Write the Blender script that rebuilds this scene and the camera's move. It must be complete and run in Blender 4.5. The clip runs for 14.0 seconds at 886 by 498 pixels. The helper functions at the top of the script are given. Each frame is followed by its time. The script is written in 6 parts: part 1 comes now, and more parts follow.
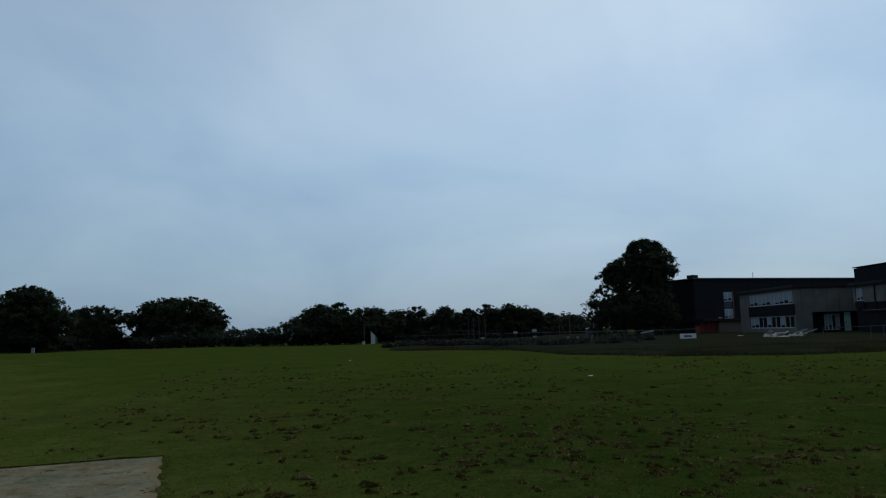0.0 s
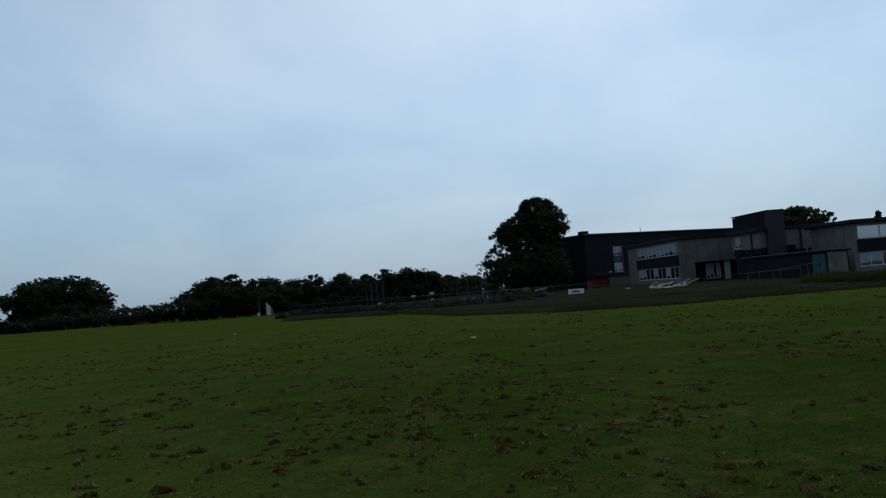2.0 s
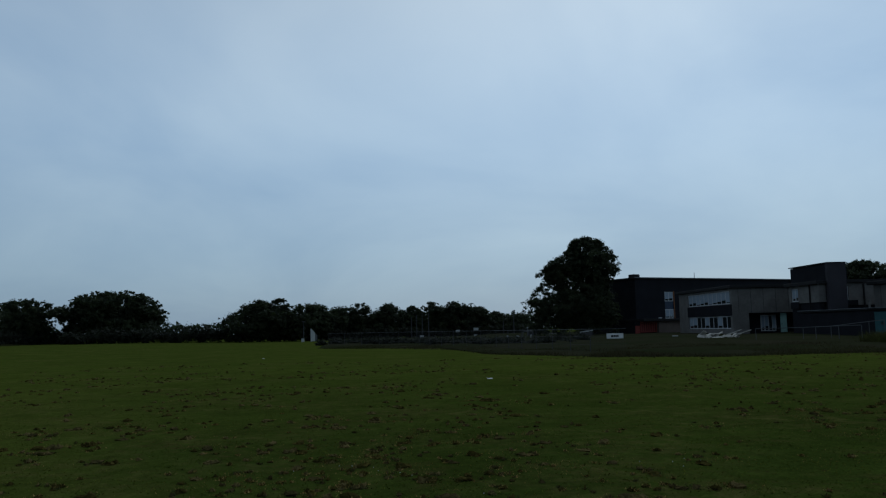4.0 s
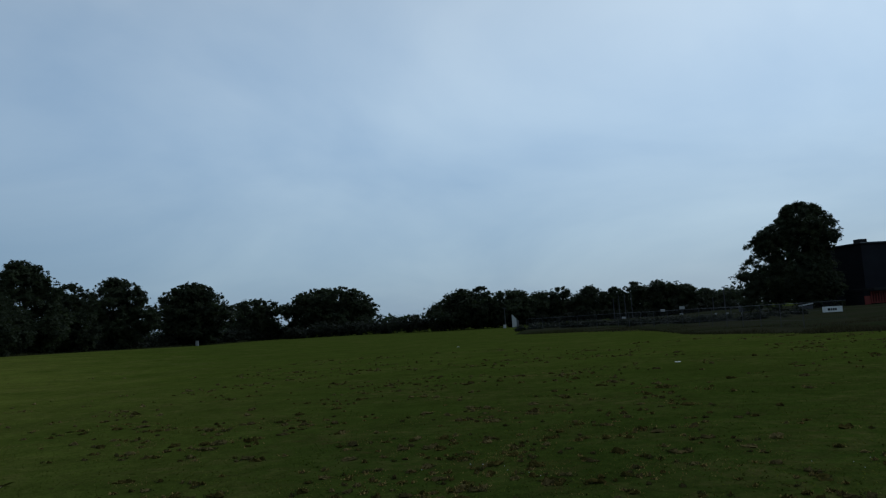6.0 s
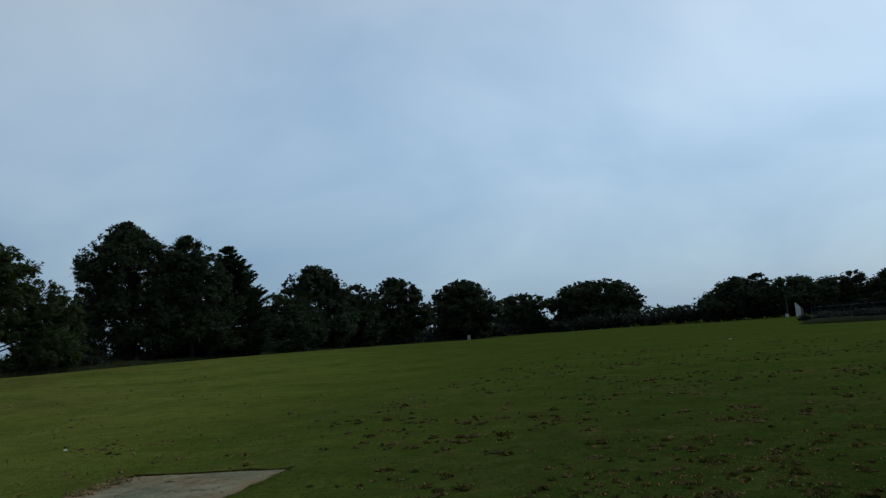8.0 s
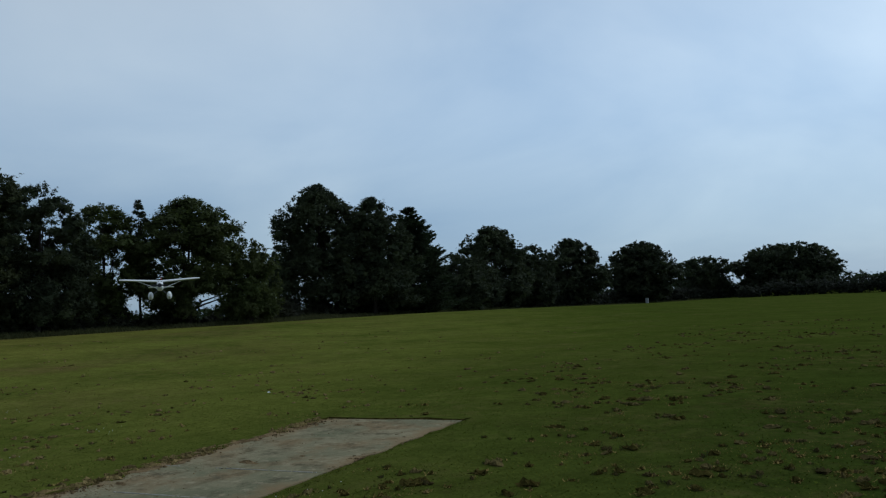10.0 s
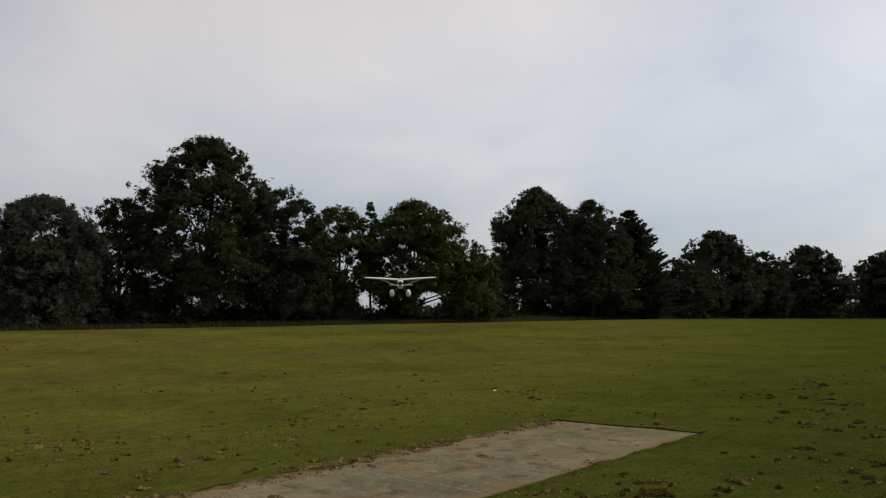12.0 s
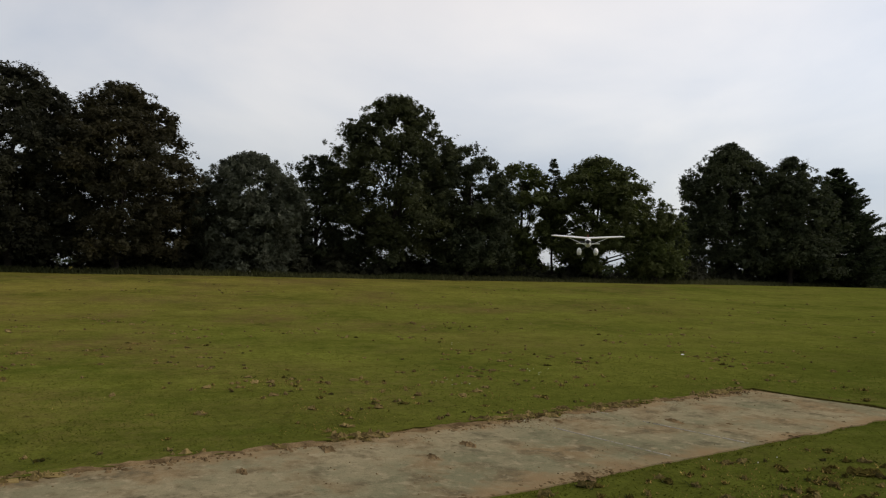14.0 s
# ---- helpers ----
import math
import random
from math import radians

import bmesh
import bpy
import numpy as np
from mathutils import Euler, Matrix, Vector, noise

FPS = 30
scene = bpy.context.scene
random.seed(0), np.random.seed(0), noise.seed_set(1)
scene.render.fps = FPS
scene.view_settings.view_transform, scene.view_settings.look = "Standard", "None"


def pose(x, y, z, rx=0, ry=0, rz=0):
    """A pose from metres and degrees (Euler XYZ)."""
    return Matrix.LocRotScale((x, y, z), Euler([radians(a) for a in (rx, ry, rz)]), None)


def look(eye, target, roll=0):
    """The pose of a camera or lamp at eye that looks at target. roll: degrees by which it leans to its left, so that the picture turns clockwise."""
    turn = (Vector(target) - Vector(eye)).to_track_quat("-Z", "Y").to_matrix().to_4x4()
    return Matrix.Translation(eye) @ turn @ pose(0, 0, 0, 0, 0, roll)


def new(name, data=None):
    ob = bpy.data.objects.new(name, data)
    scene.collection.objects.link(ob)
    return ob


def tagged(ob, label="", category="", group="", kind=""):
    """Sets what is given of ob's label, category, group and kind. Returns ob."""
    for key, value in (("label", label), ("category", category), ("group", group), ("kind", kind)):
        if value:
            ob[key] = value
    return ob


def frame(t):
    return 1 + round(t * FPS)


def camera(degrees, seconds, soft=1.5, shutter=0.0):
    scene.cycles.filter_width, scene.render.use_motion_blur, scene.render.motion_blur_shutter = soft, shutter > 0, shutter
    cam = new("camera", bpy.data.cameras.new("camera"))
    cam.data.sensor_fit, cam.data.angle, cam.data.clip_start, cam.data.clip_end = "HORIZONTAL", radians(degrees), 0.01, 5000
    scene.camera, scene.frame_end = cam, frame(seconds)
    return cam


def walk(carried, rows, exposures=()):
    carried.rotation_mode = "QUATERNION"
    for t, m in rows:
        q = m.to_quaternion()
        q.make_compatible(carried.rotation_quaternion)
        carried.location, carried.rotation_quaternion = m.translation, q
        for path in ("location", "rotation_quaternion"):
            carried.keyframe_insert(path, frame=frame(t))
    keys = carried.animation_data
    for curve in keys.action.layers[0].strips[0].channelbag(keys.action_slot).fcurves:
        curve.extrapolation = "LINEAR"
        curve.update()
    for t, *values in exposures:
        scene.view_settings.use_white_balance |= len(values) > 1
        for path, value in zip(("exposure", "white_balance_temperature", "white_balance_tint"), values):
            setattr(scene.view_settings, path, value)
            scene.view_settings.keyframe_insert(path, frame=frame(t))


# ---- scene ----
# The camera: a hand-held shot from about 1.7 m, a few steps forward, then a slow turn to the left.
cam = camera(59.0, 14.0, soft=1.2)
PATH = [
    (0.0, look((-0.000, -0.000, 1.737), (-0.000, 9.944, 2.792), -1.84)),
    (0.3, look((0.076, 0.181, 1.726), (0.034, 10.131, 2.717), -2.25)),
    (0.5, look((0.127, 0.301, 1.719), (0.236, 10.250, 2.725), -3.63)),
    (0.7, look((0.248, 0.437, 1.711), (0.455, 10.395, 2.601), -4.13)),
    (1.0, look((0.429, 0.641, 1.700), (0.722, 10.604, 2.504), -3.14)),
    (1.3, look((0.559, 0.887, 1.686), (1.047, 10.866, 2.111), -3.42)),
    (1.5, look((0.645, 1.051, 1.677), (1.333, 11.020, 2.063), -2.81)),
    (1.8, look((0.832, 1.256, 1.683), (1.933, 11.190, 1.989), -3.56)),
    (2.0, look((0.957, 1.392, 1.687), (2.194, 11.300, 2.225), -4.69)),
    (2.2, look((1.120, 1.539, 1.674), (2.575, 11.418, 2.214), -4.18)),
    (4.3, look((2.450, 2.875, 1.657), (2.848, 12.813, 2.697), -1.72)),
    (4.5, look((2.567, 2.948, 1.676), (2.787, 12.902, 2.605), -3.11)),
    (4.7, look((2.689, 3.005, 1.676), (2.843, 12.955, 2.664), -4.46)),
    (5.0, look((2.873, 3.091, 1.675), (2.585, 13.026, 2.776), -4.03)),
    (5.3, look((3.005, 3.176, 1.677), (2.242, 13.097, 2.678), -4.40)),
    (5.5, look((3.093, 3.233, 1.679), (1.992, 13.130, 2.591), -4.92)),
    (5.7, look((3.145, 3.322, 1.678), (1.754, 13.189, 2.522), -4.69)),
    (6.0, look((3.222, 3.456, 1.677), (1.223, 13.210, 2.608), -3.79)),
    (6.3, look((3.274, 3.508, 1.681), (0.996, 13.211, 2.494), -4.88)),
    (6.5, look((3.309, 3.542, 1.683), (0.793, 13.176, 2.606), -4.88)),
    (6.7, look((3.351, 3.579, 1.687), (0.386, 13.070, 2.745), -4.69)),
    (7.0, look((3.415, 3.634, 1.692), (-0.062, 12.961, 2.650), -4.36)),
    (7.3, look((3.465, 3.648, 1.686), (-0.662, 12.710, 2.603), -4.53)),
    (7.5, look((3.498, 3.657, 1.682), (-0.996, 12.547, 2.549), -5.03)),
    (7.7, look((3.508, 3.657, 1.694), (-1.268, 12.386, 2.690), -5.00)),
    (9.8, look((3.780, 3.381, 1.708), (-2.795, 10.870, 2.528), -2.91)),
    (10.0, look((3.781, 3.388, 1.709), (-3.124, 10.583, 2.449), -3.19)),
    (10.3, look((3.760, 3.359, 1.717), (-3.584, 10.117, 2.344), -3.17)),
    (10.5, look((3.746, 3.340, 1.722), (-3.867, 9.791, 2.371), -2.39)),
    (10.7, look((3.742, 3.311, 1.723), (-3.980, 9.618, 2.492), -2.19)),
    (11.0, look((3.735, 3.268, 1.724), (-4.154, 9.361, 2.531), -1.68)),
    (11.3, look((3.700, 3.236, 1.716), (-4.327, 9.145, 2.523), -0.83)),
    (11.5, look((3.677, 3.214, 1.711), (-4.476, 8.952, 2.485), -0.50)),
    (11.7, look((3.690, 3.171, 1.718), (-4.622, 8.677, 2.482), -0.70)),
    (12.0, look((3.709, 3.106, 1.729), (-4.877, 8.159, 2.594), -0.77)),
    (12.3, look((3.692, 3.095, 1.716), (-5.098, 7.781, 2.598), -0.29)),
    (12.5, look((3.680, 3.087, 1.708), (-5.211, 7.578, 2.596), -0.19)),
    (12.7, look((3.689, 3.067, 1.720), (-5.281, 7.407, 2.558), -0.06)),
    (13.0, look((3.702, 3.037, 1.737), (-5.347, 7.231, 2.462), 0.42)),
    (13.3, look((3.682, 3.023, 1.722), (-5.500, 6.941, 2.312), 0.93)),
    (13.5, look((3.669, 3.014, 1.712), (-5.615, 6.700, 2.187), 1.37)),
    (13.7, look((3.687, 2.994, 1.719), (-5.710, 6.388, 2.118), 1.84)),
    (14.0, look((3.715, 2.964, 1.730), (-5.826, 5.942, 2.039), 1.23)),
]
walk(cam, PATH, exposures=[
    (0.0, 0.06, 5210, 0), (1.0, -0.02, 5210, 0), (2.0, 0.29, 5340, 1), (4.4, 0.0, 5190, -1), (5.5, 0.1, 5210, 0), (7.0, 0.26, 5240, 0), (9.8, 0.56, 5400, 2), (10.3, 0.68, 5400, 2),
    (10.4, 0.85, 6980, 14), (11.2, 0.83, 7040, 14), (12.5, 0.92, 7040, 14), (13.3, 1.0, 7060, 14), (14.0, 1.20, 7040, 14),
])

# ---- light: an overcast evening sky and a weak, very soft sun ----
SUN_UP, SUN_TURN = radians(38), radians(20)
world = bpy.data.worlds.new("overcast_sky")
scene.world = world
world.use_nodes = True
wn, wl = world.node_tree.nodes, world.node_tree.links
wn.clear()


def wnode(kind, **values):
    n = wn.new(kind)
    for key, value in values.items():
        n.inputs[key].default_value = value
    return n


sky = wn.new("ShaderNodeTexSky")
sky.sky_type = "NISHITA"
sky.sun_disc = False
sky.sun_elevation, sky.sun_rotation = SUN_UP, SUN_TURN
sky.air_density, sky.dust_density = 1.0, 2.0
coords = wn.new("ShaderNodeTexCoord")
# clouds: stretch the sky dome so that the cloud base flattens towards the horizon
split = wn.new("ShaderNodeSeparateXYZ")
wl.new(coords.outputs["Generated"], split.inputs[0])
lift = wn.new("ShaderNodeMath")
lift.operation = "ADD"
lift.inputs[1].default_value = 0.35
wl.new(split.outputs["Z"], lift.inputs[0])
flat = []
for axis in "XY":
    d = wn.new("ShaderNodeMath")
    d.operation = "DIVIDE"
    wl.new(split.outputs[axis], d.inputs[0])
    wl.new(lift.outputs[0], d.inputs[1])
    flat.append(d)
join = wn.new("ShaderNodeCombineXYZ")
wl.new(flat[0].outputs[0], join.inputs[0])
wl.new(flat[1].outputs[0], join.inputs[1])
cloud = wnode("ShaderNodeTexNoise", Scale=1.3, Detail=6.0, Roughness=0.5, Distortion=0.4)
wl.new(join.outputs[0], cloud.inputs["Vector"])
shade = wn.new("ShaderNodeValToRGB")
shade.color_ramp.elements[0].position, shade.color_ramp.elements[0].color = 0.3, (3.6, 4.1, 4.8, 1)
shade.color_ramp.elements[1].position, shade.color_ramp.elements[1].color = 0.7, (5.9, 5.9, 5.9, 1)
wl.new(cloud.outputs["Fac"], shade.inputs[0])
# thicker, darker cloud low down
haze = wn.new("ShaderNodeFloatCurve")
for k, (a, b) in enumerate(((0.0, 0.61), (0.12, 0.75), (0.30, 0.96), (0.45, 0.92), (0.75, 0.56), (1.0, 0.44))):
    if k in (0, 5):
        haze.mapping.curves[0].points[0 if k == 0 else -1].location = (a, b)
    else:
        haze.mapping.curves[0].points.new(a, b)
haze.mapping.update()
wl.new(split.outputs["Z"], haze.inputs["Value"])
# the evening light lies in the north
north = wn.new("ShaderNodeMapRange")
for key, value in (("From Min", -1.0), ("From Max", 1.0), ("To Min", 0.56), ("To Max", 1.06)):
    north.inputs[key].default_value = value
aside = wn.new("ShaderNodeVectorMath")
aside.operation = "DOT_PRODUCT"
aside.inputs[1].default_value = (0.74, 0.67, 0.0)
wl.new(coords.outputs["Generated"], aside.inputs[0])
wl.new(aside.outputs["Value"], north.inputs["Value"])
both = wn.new("ShaderNodeMath")
both.operation = "MULTIPLY"
wl.new(haze.outputs[0], both.inputs[0])
wl.new(north.outputs[0], both.inputs[1])
thick = wn.new("ShaderNodeVectorMath")
thick.operation = "SCALE"
wl.new(shade.outputs[0], thick.inputs[0])
wl.new(both.outputs[0], thick.inputs["Scale"])
tint = wn.new("ShaderNodeValToRGB")
tint.color_ramp.elements[0].position, tint.color_ramp.elements[0].color = 0.02, (0.885, 0.995, 1.09, 1)
tint.color_ramp.elements[1].position, tint.color_ramp.elements[1].color = 0.42, (1.03, 1.0, 0.975, 1)
wl.new(split.outputs["Z"], tint.inputs[0])
tinted = wn.new("ShaderNodeVectorMath")
tinted.operation = "MULTIPLY"
wl.new(thick.outputs[0], tinted.inputs[0])
wl.new(tint.outputs[0], tinted.inputs[1])
cover = wn.new("ShaderNodeMix")
cover.data_type = "RGBA"
cover.inputs["Factor"].default_value = 0.88
wl.new(sky.outputs[0], cover.inputs["A"])
wl.new(tinted.outputs[0], cover.inputs["B"])
back = wnode("ShaderNodeBackground", Strength=0.1)
wl.new(cover.outputs["Result"], back.inputs[0])
wl.new(back.outputs[0], wn.new("ShaderNodeOutputWorld").inputs[0])

sun = new("sun", bpy.data.lights.new("sun", "SUN"))
sun.data.energy, sun.data.angle, sun.data.color = 0.5, radians(25), (1.0, 0.96, 0.9)
sun.rotation_euler = Vector((math.sin(SUN_TURN) * math.cos(SUN_UP), math.cos(SUN_TURN) * math.cos(SUN_UP), math.sin(SUN_UP))).to_track_quat("Z", "Y").to_euler()


# ---- materials ----
def material(name, base, rough=0.8, vary=0.25, scale=6.0, bump=0.3, grain=60.0, metal=0.0, second=None, gloss=0.3, island=0.0, each=0.0):
    """A surface whose colour wanders between base and second at two scales, with fine relief. island, each: tone by loose piece, by object."""
    m = bpy.data.materials.new(name)
    m.use_nodes = True
    nodes, links = m.node_tree.nodes, m.node_tree.links
    shader = nodes["Principled BSDF"]
    shader.inputs["Roughness"].default_value, shader.inputs["Metallic"].default_value = rough, metal
    shader.inputs["Specular IOR Level"].default_value = gloss
    place = nodes.new("ShaderNodeTexCoord")
    coarse, fine = nodes.new("ShaderNodeTexNoise"), nodes.new("ShaderNodeTexNoise")
    for n, s, detail in ((coarse, scale, 4.0), (fine, grain, 3.0)):
        n.inputs["Scale"].default_value, n.inputs["Detail"].default_value = s, detail
        links.new(place.outputs["Object"], n.inputs["Vector"])
    second = second or tuple(c * (1 - vary) for c in base)
    mix = nodes.new("ShaderNodeMix")
    mix.data_type = "RGBA"
    mix.inputs["A"].default_value, mix.inputs["B"].default_value = (*base, 1), (*second, 1)
    wide = nodes.new("ShaderNodeMapRange")
    wide.inputs["From Min"].default_value, wide.inputs["From Max"].default_value = 0.35, 0.65
    links.new(coarse.outputs["Fac"], wide.inputs["Value"])
    links.new(wide.outputs[0], mix.inputs["Factor"])
    tone = nodes.new("ShaderNodeMapRange")
    tone.inputs["To Min"].default_value, tone.inputs["To Max"].default_value = 1 - vary, 1 + vary
    links.new(fine.outputs["Fac"], tone.inputs["Value"])
    out = nodes.new("ShaderNodeVectorMath")
    out.operation = "SCALE"
    links.new(mix.outputs["Result"], out.inputs[0])
    links.new(tone.outputs[0], out.inputs["Scale"])
    for amount, kind, socket in ((island, "ShaderNodeNewGeometry", "Random Per Island"), (each, "ShaderNodeObjectInfo", "Random")):
        if amount:
            chance = nodes.new(kind)
            span = nodes.new("ShaderNodeMapRange")
            span.inputs["To Min"].default_value, span.inputs["To Max"].default_value = 1 - amount, 1 + amount
            links.new(chance.outputs[socket], span.inputs["Value"])
            more = nodes.new("ShaderNodeVectorMath")
            more.operation = "SCALE"
            links.new(out.outputs[0], more.inputs[0])
            links.new(span.outputs[0], more.inputs["Scale"])
            out = more
    links.new(out.outputs[0], shader.inputs["Base Color"])
    if bump:
        relief = nodes.new("ShaderNodeBump")
        relief.inputs["Strength"].default_value, relief.inputs["Distance"].default_value = bump, 0.02
        links.new(fine.outputs["Fac"], relief.inputs["Height"])
        links.new(relief.outputs[0], shader.inputs["Normal"])
    return m


def leafy(m, share=0.4):
    """Lets part of the light through the leaves of material m."""
    nodes, links = m.node_tree.nodes, m.node_tree.links
    shader, out = nodes["Principled BSDF"], nodes["Material Output"]
    thin, mix = nodes.new("ShaderNodeBsdfTranslucent"), nodes.new("ShaderNodeMixShader")
    links.new(shader.inputs["Base Color"].links[0].from_socket, thin.inputs["Color"])
    mix.inputs[0].default_value = share
    links.new(shader.outputs[0], mix.inputs[1])
    links.new(thin.outputs[0], mix.inputs[2])
    links.new(mix.outputs[0], out.inputs["Surface"])
    return m


def turf_material():
    """Mown turf: two greens, straw-coloured clippings in patches, bare soil specks."""
    m = bpy.data.materials.new("mown_turf")
    m.use_nodes = True
    nodes, links = m.node_tree.nodes, m.node_tree.links
    shader = nodes["Principled BSDF"]
    shader.inputs["Roughness"].default_value, shader.inputs["Specular IOR Level"].default_value = 0.95, 0.0
    place = nodes.new("ShaderNodeTexCoord")

    def tex(scale, detail, rough=0.55, stretch=None, turn=0.0):
        n = nodes.new("ShaderNodeTexNoise")
        n.inputs["Scale"].default_value, n.inputs["Detail"].default_value, n.inputs["Roughness"].default_value = scale, detail, rough
        if stretch:
            mp = nodes.new("ShaderNodeMapping")
            mp.inputs["Scale"].default_value = (*stretch, 1)
            mp.inputs["Rotation"].default_value = (0, 0, turn)
            links.new(place.outputs["Object"], mp.inputs["Vector"])
            links.new(mp.outputs[0], n.inputs["Vector"])
        else:
            links.new(place.outputs["Object"], n.inputs["Vector"])
        return n

    def ramp(source, lo, hi):
        r = nodes.new("ShaderNodeMapRange")
        r.inputs["From Min"].default_value, r.inputs["From Max"].default_value = lo, hi
        links.new(source, r.inputs["Value"])
        return r.outputs[0]

    def mixed(a, b, fac):
        n = nodes.new("ShaderNodeMix")
        n.data_type = "RGBA"
        for key, value in (("A", a), ("B", b)):
            if isinstance(value, tuple):
                n.inputs[key].default_value = (*value, 1)
            else:
                links.new(value, n.inputs[key])
        links.new(fac, n.inputs["Factor"])
        return n.outputs["Result"]

    def times(a, b):
        n = nodes.new("ShaderNodeMath")
        n.operation = "MULTIPLY"
        links.new(a, n.inputs[0])
        links.new(b, n.inputs[1])
        return n.outputs[0]

    # pale and dry south-west, deeper green elsewhere, darkened and worn east of the strip
    axes = nodes.new("ShaderNodeSeparateXYZ")
    links.new(place.outputs["Object"], axes.inputs[0])

    def slanted(fx, fy, wander, scale):
        a, b, c = (nodes.new("ShaderNodeMath") for _ in range(3))
        for n, f in ((a, fx), (b, fy), (c, wander)):
            n.operation = "MULTIPLY_ADD"
            n.inputs[1].default_value = f
        links.new(axes.outputs["X"], a.inputs[0])
        a.inputs[2].default_value = -0.5 * wander
        links.new(axes.outputs["Y"], b.inputs[0])
        links.new(a.outputs[0], b.inputs[2])
        links.new(tex(scale, 4, 0.55).outputs[0], c.inputs[0])
        links.new(b.outputs[0], c.inputs[2])
        return c.outputs[0]

    # part of this is exposure put into the colour: brighter south-west, darker east
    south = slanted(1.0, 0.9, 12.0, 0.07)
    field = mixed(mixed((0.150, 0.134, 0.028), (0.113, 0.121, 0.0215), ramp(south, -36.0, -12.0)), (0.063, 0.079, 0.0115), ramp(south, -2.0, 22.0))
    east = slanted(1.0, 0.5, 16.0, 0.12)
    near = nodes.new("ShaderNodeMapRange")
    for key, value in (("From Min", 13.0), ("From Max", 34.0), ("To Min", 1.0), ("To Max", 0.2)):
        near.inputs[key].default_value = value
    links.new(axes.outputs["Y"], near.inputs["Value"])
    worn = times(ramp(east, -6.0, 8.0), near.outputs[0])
    dimmed = mixed(field, (0.0345, 0.0482, 0.0080), worn)
    dimmed = mixed(dimmed, (0.118, 0.086, 0.030), times(ramp(south, 2.0, -14.0), times(ramp(tex(0.16, 5, 0.6).outputs[0], 0.46, 0.60), ramp(tex(2.2, 5, 0.65).outputs[0], 0.30, 0.66))))
    greens = mixed(dimmed, (0.070, 0.052, 0.019), times(worn, times(ramp(tex(0.45, 5, 0.65).outputs[0], 0.46, 0.68), ramp(tex(3.5, 5, 0.7).outputs[0], 0.44, 0.66))))
    drift = mixed(greens, (0.044, 0.062, 0.0085), times(ramp(tex(0.22, 5, 0.6).outputs[0], 0.46, 0.74), ramp(tex(1.7, 4, 0.6).outputs[0], 0.25, 0.65)))
    blade = drift
    straw = times(ramp(tex(0.30, 5, 0.65).outputs[0], 0.47, 0.80), ramp(tex(3.2, 5, 0.65).outputs[0], 0.44, 0.70))
    for scale, lo, hi in ((0.25, 0.88, 1.12), (1.2, 0.84, 1.16), (6.0, 0.80, 1.20), (28.0, 0.74, 1.27)):
        tone = nodes.new("ShaderNodeMapRange")
        for key, value in (("From Min", 0.32), ("From Max", 0.68), ("To Min", lo), ("To Max", hi)):
            tone.inputs[key].default_value = value
        links.new(tex(scale, 5, 0.7).outputs[0], tone.inputs["Value"])
        grow = nodes.new("ShaderNodeVectorMath")
        grow.operation = "SCALE"
        links.new(blade, grow.inputs[0])
        links.new(tone.outputs[0], grow.inputs["Scale"])
        blade = grow.outputs[0]
    dry = mixed(blade, (0.135, 0.104, 0.038), straw)
    soil = times(ramp(tex(1.1, 4, 0.6).outputs[0], 0.58, 0.68), ramp(tex(10, 5, 0.7).outputs[0], 0.54, 0.64))
    links.new(mixed(dry, (0.034, 0.023, 0.010), soil), shader.inputs["Base Color"])
    relief = nodes.new("ShaderNodeBump")
    relief.inputs["Strength"].default_value, relief.inputs["Distance"].default_value = 0.5, 0.02
    links.new(tex(26, 4, 0.7).outputs[0], relief.inputs["Height"])
    links.new(relief.outputs[0], shader.inputs["Normal"])
    return m


